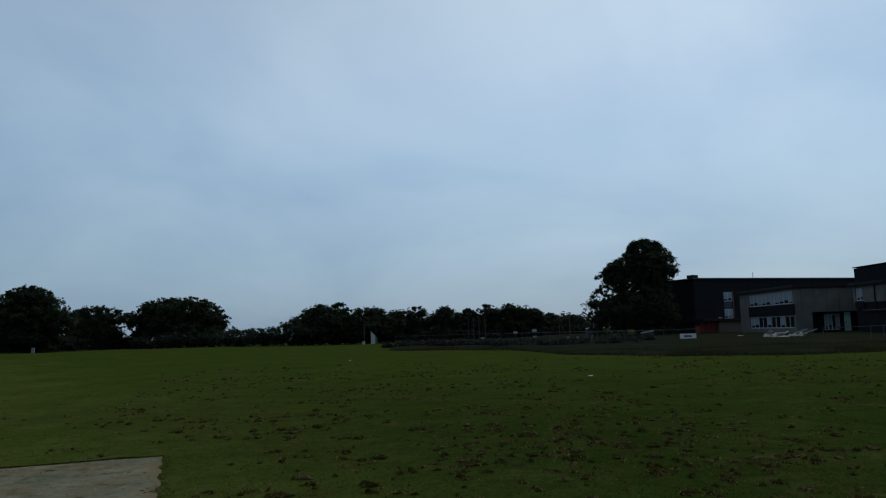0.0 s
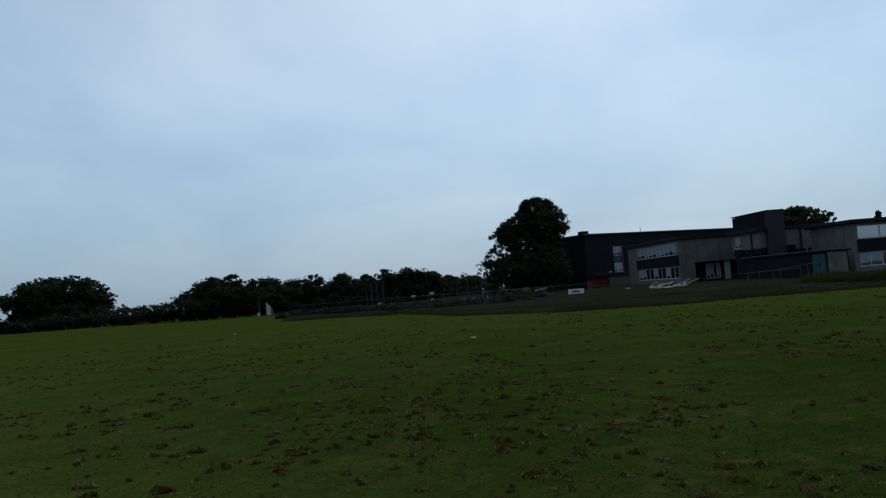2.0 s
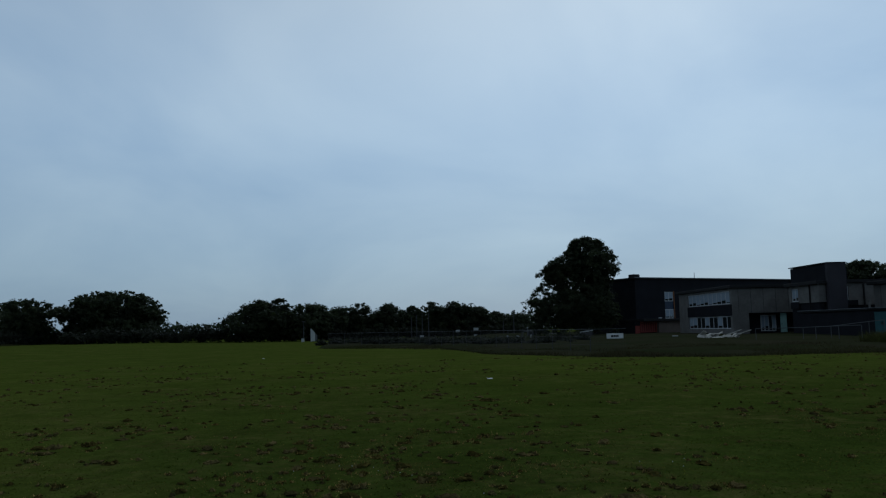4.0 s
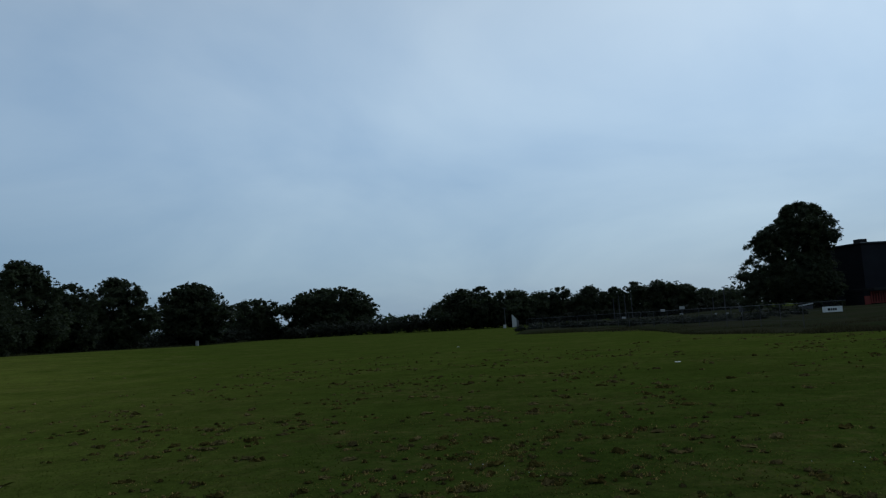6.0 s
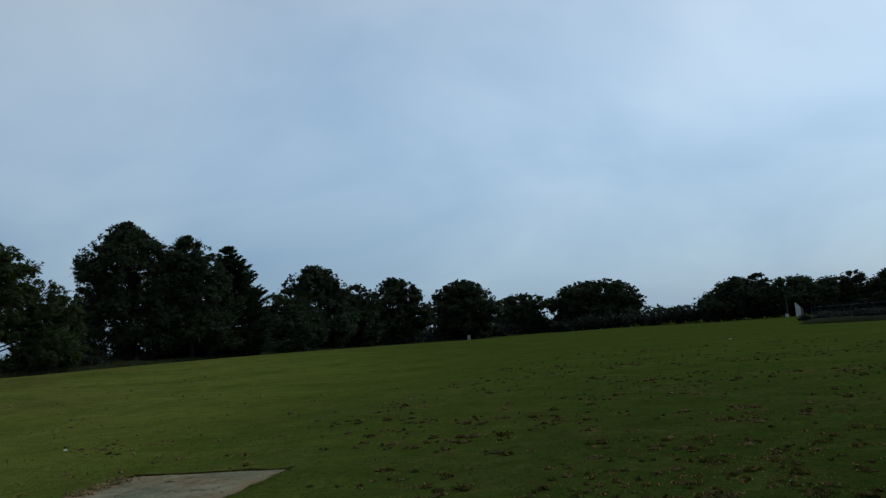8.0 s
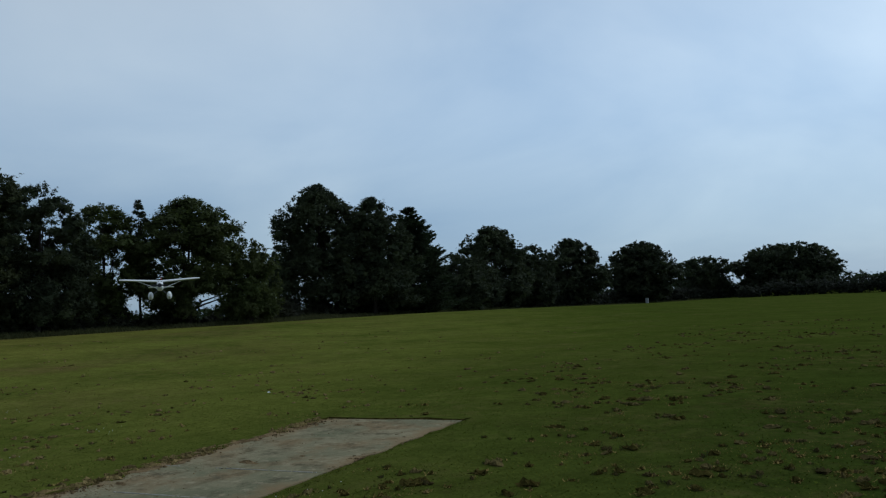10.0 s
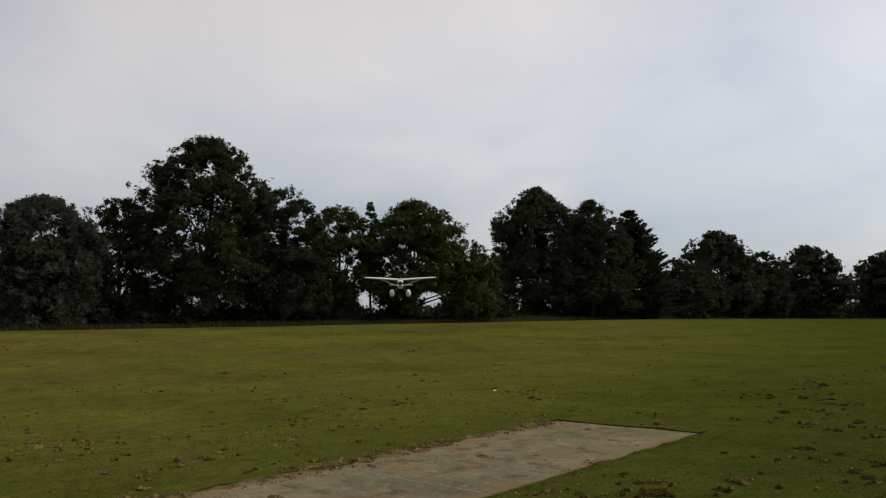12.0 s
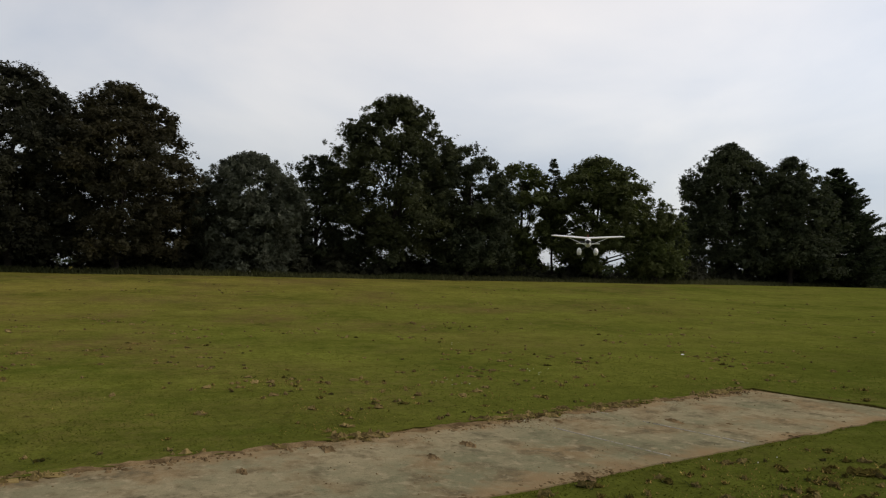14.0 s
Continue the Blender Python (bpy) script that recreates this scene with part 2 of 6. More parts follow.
def concrete_material():
    """Old concrete: grey-green ground, brown soil stains in drifts, fine aggregate."""
    m = bpy.data.materials.new("worn_concrete")
    m.use_nodes = True
    nodes, links = m.node_tree.nodes, m.node_tree.links
    shader = nodes["Principled BSDF"]
    shader.inputs["Roughness"].default_value, shader.inputs["Specular IOR Level"].default_value = 0.95, 0.0
    place = nodes.new("ShaderNodeTexCoord")
    colour = None
    steps = (((0.272, 0.232, 0.140), 0.8, 4, 0.0, 1.0), ((0.152, 0.150, 0.088), 0.5, 6, 0.41, 0.58), ((0.235, 0.162, 0.086), 1.3, 6, 0.49, 0.62),
             ((0.105, 0.094, 0.058), 2.6, 6, 0.50, 0.66), ((0.33, 0.28, 0.175), 7.0, 6, 0.54, 0.70), ((0.100, 0.088, 0.050), 9.5, 6, 0.54, 0.70), ((0.28, 0.235, 0.145), 22.0, 4, 0.55, 0.70), ((0.060, 0.052, 0.032), 40.0, 3, 0.57, 0.70))
    for tone, scale, detail, lo, hi in steps:
        if colour is None:
            colour = nodes.new("ShaderNodeRGB").outputs[0]
            colour.default_value = (*tone, 1)
            continue
        n, r, mix = nodes.new("ShaderNodeTexNoise"), nodes.new("ShaderNodeMapRange"), nodes.new("ShaderNodeMix")
        n.inputs["Scale"].default_value, n.inputs["Detail"].default_value, n.inputs["Roughness"].default_value = scale, detail, 0.65
        r.inputs["From Min"].default_value, r.inputs["From Max"].default_value, r.inputs["To Max"].default_value = lo, hi, 0.85 if scale < 9 else 0.45
        mix.data_type = "RGBA"
        mix.inputs["B"].default_value = (*tone, 1)
        links.new(place.outputs["Object"], n.inputs["Vector"])
        links.new(n.outputs["Fac"], r.inputs["Value"])
        links.new(r.outputs[0], mix.inputs["Factor"])
        links.new(colour, mix.inputs["A"])
        colour = mix.outputs["Result"]
    # soil trodden in along both edges
    across = nodes.new("ShaderNodeVectorMath")
    across.operation = "DOT_PRODUCT"
    across.inputs[1].default_value = (-0.947, -0.322, 0.0)
    links.new(place.outputs["Object"], across.inputs[0])
    drift = nodes.new("ShaderNodeTexNoise")
    drift.inputs["Scale"].default_value, drift.inputs["Detail"].default_value, drift.inputs["Roughness"].default_value = 1.1, 6.0, 0.7
    links.new(place.outputs["Object"], drift.inputs["Vector"])
    last = across.outputs["Value"]
    for kind, value in (("SUBTRACT", 1.41), ("ABSOLUTE", 0.0), ("MULTIPLY", 0.42)):
        n = nodes.new("ShaderNodeMath")
        n.operation = kind
        n.inputs[1].default_value = value
        links.new(last, n.inputs[0])
        last = n.outputs[0]
    total, edge, mix = nodes.new("ShaderNodeMath"), nodes.new("ShaderNodeMapRange"), nodes.new("ShaderNodeMix")
    links.new(last, total.inputs[0])
    links.new(drift.outputs["Fac"], total.inputs[1])
    edge.inputs["From Min"].default_value, edge.inputs["From Max"].default_value, edge.inputs["To Max"].default_value = 0.86, 1.02, 0.8
    links.new(total.outputs[0], edge.inputs["Value"])
    mix.data_type = "RGBA"
    mix.inputs["B"].default_value = (0.235, 0.165, 0.088, 1)
    links.new(edge.outputs[0], mix.inputs["Factor"])
    links.new(colour, mix.inputs["A"])
    colour = mix.outputs["Result"]
    links.new(colour, shader.inputs["Base Color"])
    relief, grit = nodes.new("ShaderNodeBump"), nodes.new("ShaderNodeTexNoise")
    grit.inputs["Scale"].default_value, grit.inputs["Detail"].default_value = 55.0, 4.0
    relief.inputs["Strength"].default_value, relief.inputs["Distance"].default_value = 0.5, 0.01
    links.new(place.outputs["Object"], grit.inputs["Vector"])
    links.new(grit.outputs["Fac"], relief.inputs["Height"])
    links.new(relief.outputs[0], shader.inputs["Normal"])
    return m


def glass_material(name, tint=(0.02, 0.025, 0.03)):
    m = bpy.data.materials.new(name)
    m.use_nodes = True
    shader = m.node_tree.nodes["Principled BSDF"]
    shader.inputs["Base Color"].default_value = (*tint, 1)
    shader.inputs["Roughness"].default_value = 0.06
    shader.inputs["IOR"].default_value = 4.5
    return m


TURF = turf_material()
BLADES = material("grass_blades", (0.060, 0.084, 0.010), 0.9, 0.3, 0.4, 0, 30, second=(0.096, 0.098, 0.015), island=0.3, gloss=0.0)
ROUGH = leafy(material("rough_grass", (0.040, 0.048, 0.013), 0.9, 0.3, 0.3, 0, 20, second=(0.054, 0.054, 0.022), island=0.2, gloss=0.0))
CLOD = material("clod", (0.165, 0.118, 0.034), 0.95, 0.4, 3.0, 0, 60, second=(0.270, 0.195, 0.064), island=0.45, gloss=0.0)
WEED = leafy(material("dry_weeds", (0.052, 0.044, 0.028), 0.9, 0.3, 0.3, 0, 20, second=(0.032, 0.031, 0.015), island=0.15, gloss=0.0))
MATTED = material("matted_clippings", (0.072, 0.060, 0.022), 0.95, 0.4, 7.0, 0.9, 70, second=(0.128, 0.098, 0.037), island=0.4, gloss=0.0)
CLIPPINGS = material("dry_clippings", (0.130, 0.098, 0.038), 0.95, 0.35, 7.0, 0.4, 70, second=(0.200, 0.146, 0.060), island=0.4, gloss=0.0)
VERGE = leafy(material("verge_grass", (0.080, 0.082, 0.036), 0.9, 0.3, 0.2, 0, 20, second=(0.052, 0.060, 0.024), island=0.2, gloss=0.0))
CLOD_DARK = material("soil", (0.032, 0.029, 0.007), 0.95, 0.4, 9.0, 0.8, 90, second=(0.085, 0.068, 0.018), gloss=0.0)
LEAF = leafy(material("oak_leaves", (0.0250, 0.0339, 0.0150), 0.8, 0.25, 0.5, 0, 8, second=(0.0441, 0.0544, 0.0200), island=0.14, each=0.12))
# darker, browner leaf tone for the southern trees and the undergrowth
LEAF_DIM = leafy(material("dim_brown_leaves", (0.0227, 0.0245, 0.0132), 0.8, 0.25, 0.5, 0, 8, second=(0.0420, 0.0438, 0.0210), island=0.14, each=0.12))
LEAF_BROWN = leafy(material("browned_maple_leaves", (0.034, 0.033, 0.014), 0.8, 0.25, 0.3, 0, 8, second=(0.048, 0.043, 0.017), island=0.14, each=0.12))
LEAF_OLIVE = leafy(material("olive_oak_leaves", (0.046, 0.053, 0.017), 0.8, 0.25, 0.3, 0, 8, second=(0.032, 0.040, 0.015), island=0.14, each=0.12))
LEAF_WARM = leafy(material("maple_leaves", (0.0597, 0.0782, 0.0165), 0.75, 0.25, 0.5, 0, 8, second=(0.0635, 0.0740, 0.0193), island=0.16, each=0.12))
LEAF_GREY = leafy(material("willow_leaves", (0.0480, 0.0576, 0.0336), 0.7, 0.25, 0.5, 0, 8, second=(0.0832, 0.0928, 0.0608), island=0.25))
# near-black leaf tone: the shade inside far hedge and scrub is put into it
LEAF_SHADED = leafy(material("shaded_leaves", (0.0130, 0.0165, 0.0085), 0.85, 0.25, 0.4, 0, 8, second=(0.0200, 0.0235, 0.0110), island=0.14))
BANK = leafy(material("brown_bank_grass", (0.040, 0.042, 0.016), 0.9, 0.3, 0.25, 0, 20, second=(0.042, 0.037, 0.020), island=0.2, gloss=0.0))
POLE = material("dull_grey_paint", (0.055, 0.056, 0.058), 0.7, 0.15, 4.0, 0, 40)
LEAF_DARK = leafy(material("conifer_needles", (0.0252, 0.0378, 0.0162), 0.85, 0.25, 0.5, 0, 8, second=(0.0360, 0.0504, 0.0180), island=0.45))
BARK = material("bark", (0.0360, 0.0288, 0.0216), 0.95, 0.4, 3.0, 0.8, 25)
CONCRETE = concrete_material()
SPILT = material("spilt_soil", (0.088, 0.060, 0.030), 0.95, 0.45, 5.0, 0.9, 45, second=(0.215, 0.150, 0.078), island=0.35, gloss=0.0)
EARTH = material("trodden_earth", (0.034, 0.032, 0.019), 0.95, 0.35, 0.16, 0.5, 9, second=(0.022, 0.026, 0.011), gloss=0.0)
LINE = material("worn_white_line", (0.36, 0.335, 0.27), 0.9, 0.3, 7.0, 0.2, 60)
WHITE = material("white_foam", (0.78, 0.78, 0.77), 0.5, 0.04, 8.0, 0, 60)
WHITE_OLD = material("weathered_white_board", (0.42, 0.43, 0.42), 0.7, 0.12, 2.0, 0.1, 30)
SIGN_WHITE = material("sign_white", (0.66, 0.67, 0.66), 0.6, 0.08, 2.0, 0, 30)
BOARD = material("broken_plasterboard", (0.4320, 0.4104, 0.3600), 0.9, 0.2, 2.0, 0.1, 30)
RED = material("red_covering", (0.45, 0.06, 0.04), 0.5, 0.1, 8.0, 0, 40)
BLACK = material("black_rubber", (0.02, 0.02, 0.02), 0.6, 0.2, 8.0, 0, 40)
CLAD = material("dark_cladding", (0.017, 0.018, 0.022), 0.85, 0.2, 0.8, 0.1, 12, gloss=0.05)
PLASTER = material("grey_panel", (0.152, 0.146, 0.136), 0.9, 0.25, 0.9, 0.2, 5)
BOARDING = material("weathered_boarding", (0.175, 0.158, 0.140), 0.9, 0.2, 1.4, 0.2, 10, second=(0.125, 0.112, 0.098), each=0.12)
PIER = material("slate_pier", (0.0375, 0.0353, 0.0420), 0.9, 0.15, 0.8, 0.1, 14)
BRICKY = material("brown_brick", (0.115, 0.092, 0.078), 0.9, 0.2, 1.0, 0.2, 18)
ROOF = material("roof_felt", (0.015, 0.015, 0.016), 0.9, 0.2, 1.0, 0.1, 12)
COPING = material("pale_coping", (0.13, 0.14, 0.15), 0.5, 0.1, 2.0, 0, 12)
FRAME = material("window_frame_paint", (0.46, 0.47, 0.48), 0.6, 0.12, 3.0, 0, 20)
ORANGE = material("orange_shutter", (0.184, 0.035, 0.027), 0.6, 0.12, 3.0, 0, 20)
SHADE_RED = material("dull_red_panel", (0.09, 0.018, 0.016), 0.7, 0.15, 3.0, 0, 20)
WOOD = material("orange_timber", (0.1800, 0.0780, 0.0300), 0.7, 0.2, 3.0, 0, 20)
TEAL = material("teal_door_paint", (0.028, 0.085, 0.095), 0.6, 0.15, 2.0, 0, 20)
MINT = material("mint_door_paint", (0.30, 0.46, 0.42), 0.6, 0.12, 2.0, 0, 20)
BLUE = material("blue_panel", (0.030, 0.045, 0.080), 0.6, 0.15, 2.0, 0, 20)
STEEL = material("galvanised_steel", (0.10, 0.103, 0.106), 0.6, 0.12, 4.0, 0, 40, metal=0.3)
GLASS = glass_material("window_glass")
SKY_PANE = material("pale_sky_pane", (0.27, 0.32, 0.38), 0.8, 0.15, 3.0, 0, 20)


# ---- building blocks ----
class Geo:
    """Gathers vertices and faces of one mesh."""

    def __init__(self):
        self.v, self.f = [], []

    def add(self, verts, faces):
        k = len(self.v)
        self.v.extend(tuple(p) for p in verts)
        self.f.extend(tuple(i + k for i in face) for face in faces)
        return self

    def box(self, x0, x1, y0, y1, z0, z1, m=None, bevel=0.0):
        if bevel:
            b = min(bevel, (x1 - x0) / 3, (y1 - y0) / 3, (z1 - z0) / 3)
            vs, fs = [], []
            for z, i in ((z0, b), (z0 + b, 0), (z1 - b, 0), (z1, b)):
                vs += [(x0 + i, y0 + i + 0, z), (x1 - i, y0 + i, z), (x1 - i, y1 - i, z), (x0 + i, y1 - i, z)]
            for r in range(3):
                for c in range(4):
                    fs.append((r * 4 + c, r * 4 + (c + 1) % 4, r * 4 + 4 + (c + 1) % 4, r * 4 + 4 + c))
            fs += [(3, 2, 1, 0), (12, 13, 14, 15)]
        else:
            vs = [(x, y, z) for z in (z0, z1) for x, y in ((x0, y0), (x1, y0), (x1, y1), (x0, y1))]
            fs = [(3, 2, 1, 0), (4, 5, 6, 7), (0, 1, 5, 4), (1, 2, 6, 5), (2, 3, 7, 6), (3, 0, 4, 7)]
        if m is not None:
            vs = [m @ Vector(p) for p in vs]
        return self.add(vs, fs)

    def tube(self, points, radii, sides=8):
        """A tapered tube along points, closed at both ends."""
        pts = [Vector(p) for p in points]
        rings, fs = [], []
        for i, p in enumerate(pts):
            way = (pts[min(i + 1, len(pts) - 1)] - pts[max(i - 1, 0)]).normalized()
            side = way.cross(Vector((0.31, 0.17, 0.93)) if abs(way.z) < 0.9 else Vector((1, 0, 0))).normalized()
            other = way.cross(side)
            rings += [p + radii[i] * (math.cos(a) * side + math.sin(a) * other) for a in (2 * math.pi * k / sides for k in range(sides))]
        for r in range(len(pts) - 1):
            for c in range(sides):
                fs.append((r * sides + c, r * sides + (c + 1) % sides, (r + 1) * sides + (c + 1) % sides, (r + 1) * sides + c))
        fs.append(tuple(range(sides - 1, -1, -1)))
        fs.append(tuple(range((len(pts) - 1) * sides, len(pts) * sides)))
        return self.add(rings, fs)

    def mesh(self, name, mat, smooth=False):
        me = bpy.data.meshes.new(name)
        me.from_pydata(self.v, [], self.f)
        me.materials.append(mat)
        if smooth:
            me.polygons.foreach_set("use_smooth", [True] * len(me.polygons))
        me.update()
        return me


def part(name, geo, mat, parent, label="", smooth=False):
    ob = new(name, geo.mesh(name, mat, smooth))
    ob.parent = parent
    if label:
        tagged(ob, label)
    return ob


def thing(name, label, category, at=(0, 0, 0), turn=0.0, group="", kind=""):
    ob = new(name)
    ob.matrix_basis = pose(*at, 0, 0, turn)
    return tagged(ob, label, category, group, kind)


def solid(name, geo, mat, label, category, group="", kind="", smooth=False):
    return tagged(new(name, geo.mesh(name, mat, smooth)), label, category, group, kind)


def ease(a):
    a = min(1.0, max(0.0, a))
    return a * a * (3 - 2 * a)


def land(x, y):
    """Height of the ground: a flat field that climbs to the trees in the west and to the school in the north-east."""
    west = 1.25 * ease((-x - 15) / 37) * (1 - 0.75 * ease((y - 50) / 90))
    east = 0.38 * ease((y - 40) / 25) * ease((x - 10) / 15)
    return west + east


# ---- ground ----
def graded(lo, hi, fine, coarse_to):
    steps, a = [], lo
    while a <= hi + 1e-6:
        steps.append(a)
        a += fine
    step, right = fine, [steps[-1]]
    while right[-1] < coarse_to:
        step *= 1.13
        right.append(right[-1] + step)
    step, left = fine, [steps[0]]
    while left[-1] > -coarse_to:
        step *= 1.13
        left.append(left[-1] - step)
    return left[:0:-1] + steps + right[1:]


PITCH_END, PITCH_WAY = Vector((-5.46, 11.68, 0)), Vector((0.322, -0.947, 0))  # middle of the north end; towards the south
PITCH_SIDE = Vector((-PITCH_WAY.y, PITCH_WAY.x, 0)) * -1  # to the west
PITCH_LONG, PITCH_HALF = 27.0, 1.19


def from_pitch(x, y):
    """Distance outside the pitch's edges; negative within."""
    d = Vector((x, y, 0)) - PITCH_END
    a, b = d.dot(PITCH_WAY), d.dot(PITCH_SIDE)
    return max(-a, a - PITCH_LONG, abs(b) - PITCH_HALF)


def turf_z(x, y):
    """Height of the turf itself: the land with its small hollows, level beside the strip."""
    if max(abs(x), abs(y)) > 60:
        return land(x, y)
    calm = ease(from_pitch(x, y) / 1.5)
    return land(x, y) + (noise.noise((x * 0.7, y * 0.7, 3.0)) * 0.022 + noise.noise((x * 0.12, y * 0.12, 8.0)) * 0.03) * calm


def ground():
    xs, ys = graded(-40, 24, 0.5, 1500), graded(-6, 50, 0.5, 1500)
    geo = Geo()
    for y in ys:
        for x in xs:
            geo.v.append((x, y, turf_z(x, y)))
    n = len(xs)
    geo.f = [(j * n + i, j * n + i + 1, (j + 1) * n + i + 1, (j + 1) * n + i) for j in range(len(ys) - 1) for i in range(n - 1)]
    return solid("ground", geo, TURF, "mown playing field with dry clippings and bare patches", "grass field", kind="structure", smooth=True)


ground()


# ---- cricket strip ----
def strip():
    """Worn concrete pitch with two painted creases and uneven edges."""
    base = thing("cricket_pitch", "worn grey concrete cricket strip set into the field", "cricket pitch", kind="structure")
    rng = random.Random(4)
    geo, cols, rows = Geo(), 14, 180
    for j in range(rows + 1):
        for i in range(cols + 1):
            a, b = PITCH_LONG * j / rows, -PITCH_HALF + 2 * PITCH_HALF * i / cols
            if i in (0, cols):
                b += 0.05 * noise.noise((a * 2.3, b, 1.0)) + 0.03 * noise.noise((a * 9, b, 2.0))
            if j == 0:
                a += 0.05 * noise.noise((b * 3.0, 0, 7.0)) + 0.03
            p = PITCH_END + PITCH_WAY * a + PITCH_SIDE * b
            geo.v.append((p.x, p.y, 0.014 + 0.004 * noise.noise((p.x * 1.5, p.y * 1.5, 0))))
    w = cols + 1
    geo.f = [(j * w + i, (j + 1) * w + i, (j + 1) * w + i + 1, j * w + i + 1) for j in range(rows) for i in range(cols)]
    top = len(geo.v)
    rim = [i for i in range(w)] + [j * w + cols for j in range(1, rows + 1)] + [rows * w + i for i in range(cols - 1, -1, -1)] + [j * w for j in range(rows - 1, 0, -1)]
    geo.v += [(geo.v[i][0], geo.v[i][1], -0.08) for i in rim]
    geo.f += [(rim[q], rim[(q + 1) % len(rim)], top + (q + 1) % len(rim), top + q) for q in range(len(rim))]
    part("slab", geo, CONCRETE, base)
    for along, name, bare in ((3.70, "crease", ((-1.12, 0.28), (0.80, 1.16))), (4.92, "crease", ((-1.08, 0.52), (1.02, 1.16)))):
        geo = Geo()
        steps = 90
        for s in range(steps):
            b0, b1 = (-PITCH_HALF + 0.03 + (2 * PITCH_HALF - 0.06) * q / steps for q in (s, s + 1))
            if rng.random() < 0.10 or not any(lo < b0 < hi for lo, hi in bare):
                continue
            wide = 0.009 * rng.uniform(0.35, 1.15)
            quad = []
            for a, b in ((along - wide, b0), (along + wide, b0), (along + wide, b1), (along - wide, b1)):
                p = PITCH_END + PITCH_WAY * a + PITCH_SIDE * b
                quad.append((p.x, p.y))
            geo.add([(x, y, 0.0125) for x, y in quad] + [(x, y, 0.0192) for x, y in quad],
                    [(3, 2, 1, 0), (4, 5, 6, 7), (0, 1, 5, 4), (1, 2, 6, 5), (2, 3, 7, 6), (3, 0, 4, 7)])
        part(name, geo, LINE, base, "faded white painted line")


strip()


def blob(geo, x, y, z, r, tall, rng, segs=6):
    """A low ragged lump."""
    turn = rng.uniform(0, 6.28)
    top = [(x + rng.uniform(-0.2, 0.2) * r, y + rng.uniform(-0.2, 0.2) * r, z + tall)]
    mid = []
    for ring, (f, h) in enumerate(((1.0, -0.2), (0.7, 0.65))):
        for s in range(segs):
            a = turn + 2 * math.pi * s / segs
            q = r * f * rng.uniform(0.6, 1.25)
            mid.append((x + q * math.cos(a), y + q * 0.7 * math.sin(a), z + tall * h * rng.uniform(0.7, 1.2)))
    fs = []
    for s in range(segs):
        n = (s + 1) % segs
        fs += [(s, n, segs + n, segs + s), (segs + s, segs + n, 2 * segs)]
    geo.add(mid + top, fs)


def tuft(geo, x, y, z, r, tall, n, rng, long=1.0, turn=0.0):
    """Blades of grass pointing every way from one ragged clump."""
    cs, sn = math.cos(turn), math.sin(turn)
    for _ in range(n):
        u, v = rng.gauss(0, 0.5 * r) * long, rng.gauss(0, 0.5 * r)
        px, py = x + u * cs - v * sn, y + u * sn + v * cs
        a, lean, h = rng.uniform(0, 6.28), rng.uniform(0, 6.28), tall * rng.uniform(0.05, 0.75)
        reach, w = rng.uniform(0.3, 1.05) * tall, rng.uniform(0.16, 0.38) * tall
        geo.add([(px - w * math.cos(a), py - w * math.sin(a), z - 0.005), (px + w * math.cos(a), py + w * math.sin(a), z - 0.005),
                 (px + reach * math.cos(lean), py + reach * math.sin(lean), z + h)], [(0, 1, 2)])


def heap(top, x, y, z, long, wide, tall, turn, rng):
    """A torn, matted heap of dead grass and soil: a low lump with an overhanging ragged rim."""
    cs, sn = math.cos(turn), math.sin(turn)
    segs = 9 if long > 0.05 else 6
    verts = []
    for f, h in ((0.85, -0.02), (1.0, 0.4), (0.55, 0.8)):
        for s in range(segs):
            a = 2 * math.pi * (s + rng.uniform(-0.35, 0.35)) / segs
            q = f * rng.uniform(0.45, 1.45)
            u, v = long * q * math.cos(a), wide * q * math.sin(a)
            verts.append((x + u * cs - v * sn, y + u * sn + v * cs, z + (tall * h * rng.uniform(0.1, 1.9) if h > 0 else -0.012)))
    verts.append((x + rng.uniform(-0.4, 0.4) * long, y + rng.uniform(-0.4, 0.4) * wide, z + tall * rng.uniform(0.5, 1.1)))
    faces = [(r * segs + s, r * segs + (s + 1) % segs, (r + 1) * segs + (s + 1) % segs, (r + 1) * segs + s) for r in range(2) for s in range(segs)]
    top.add(verts, faces + [(2 * segs + s, 2 * segs + (s + 1) % segs, 3 * segs) for s in range(segs)])


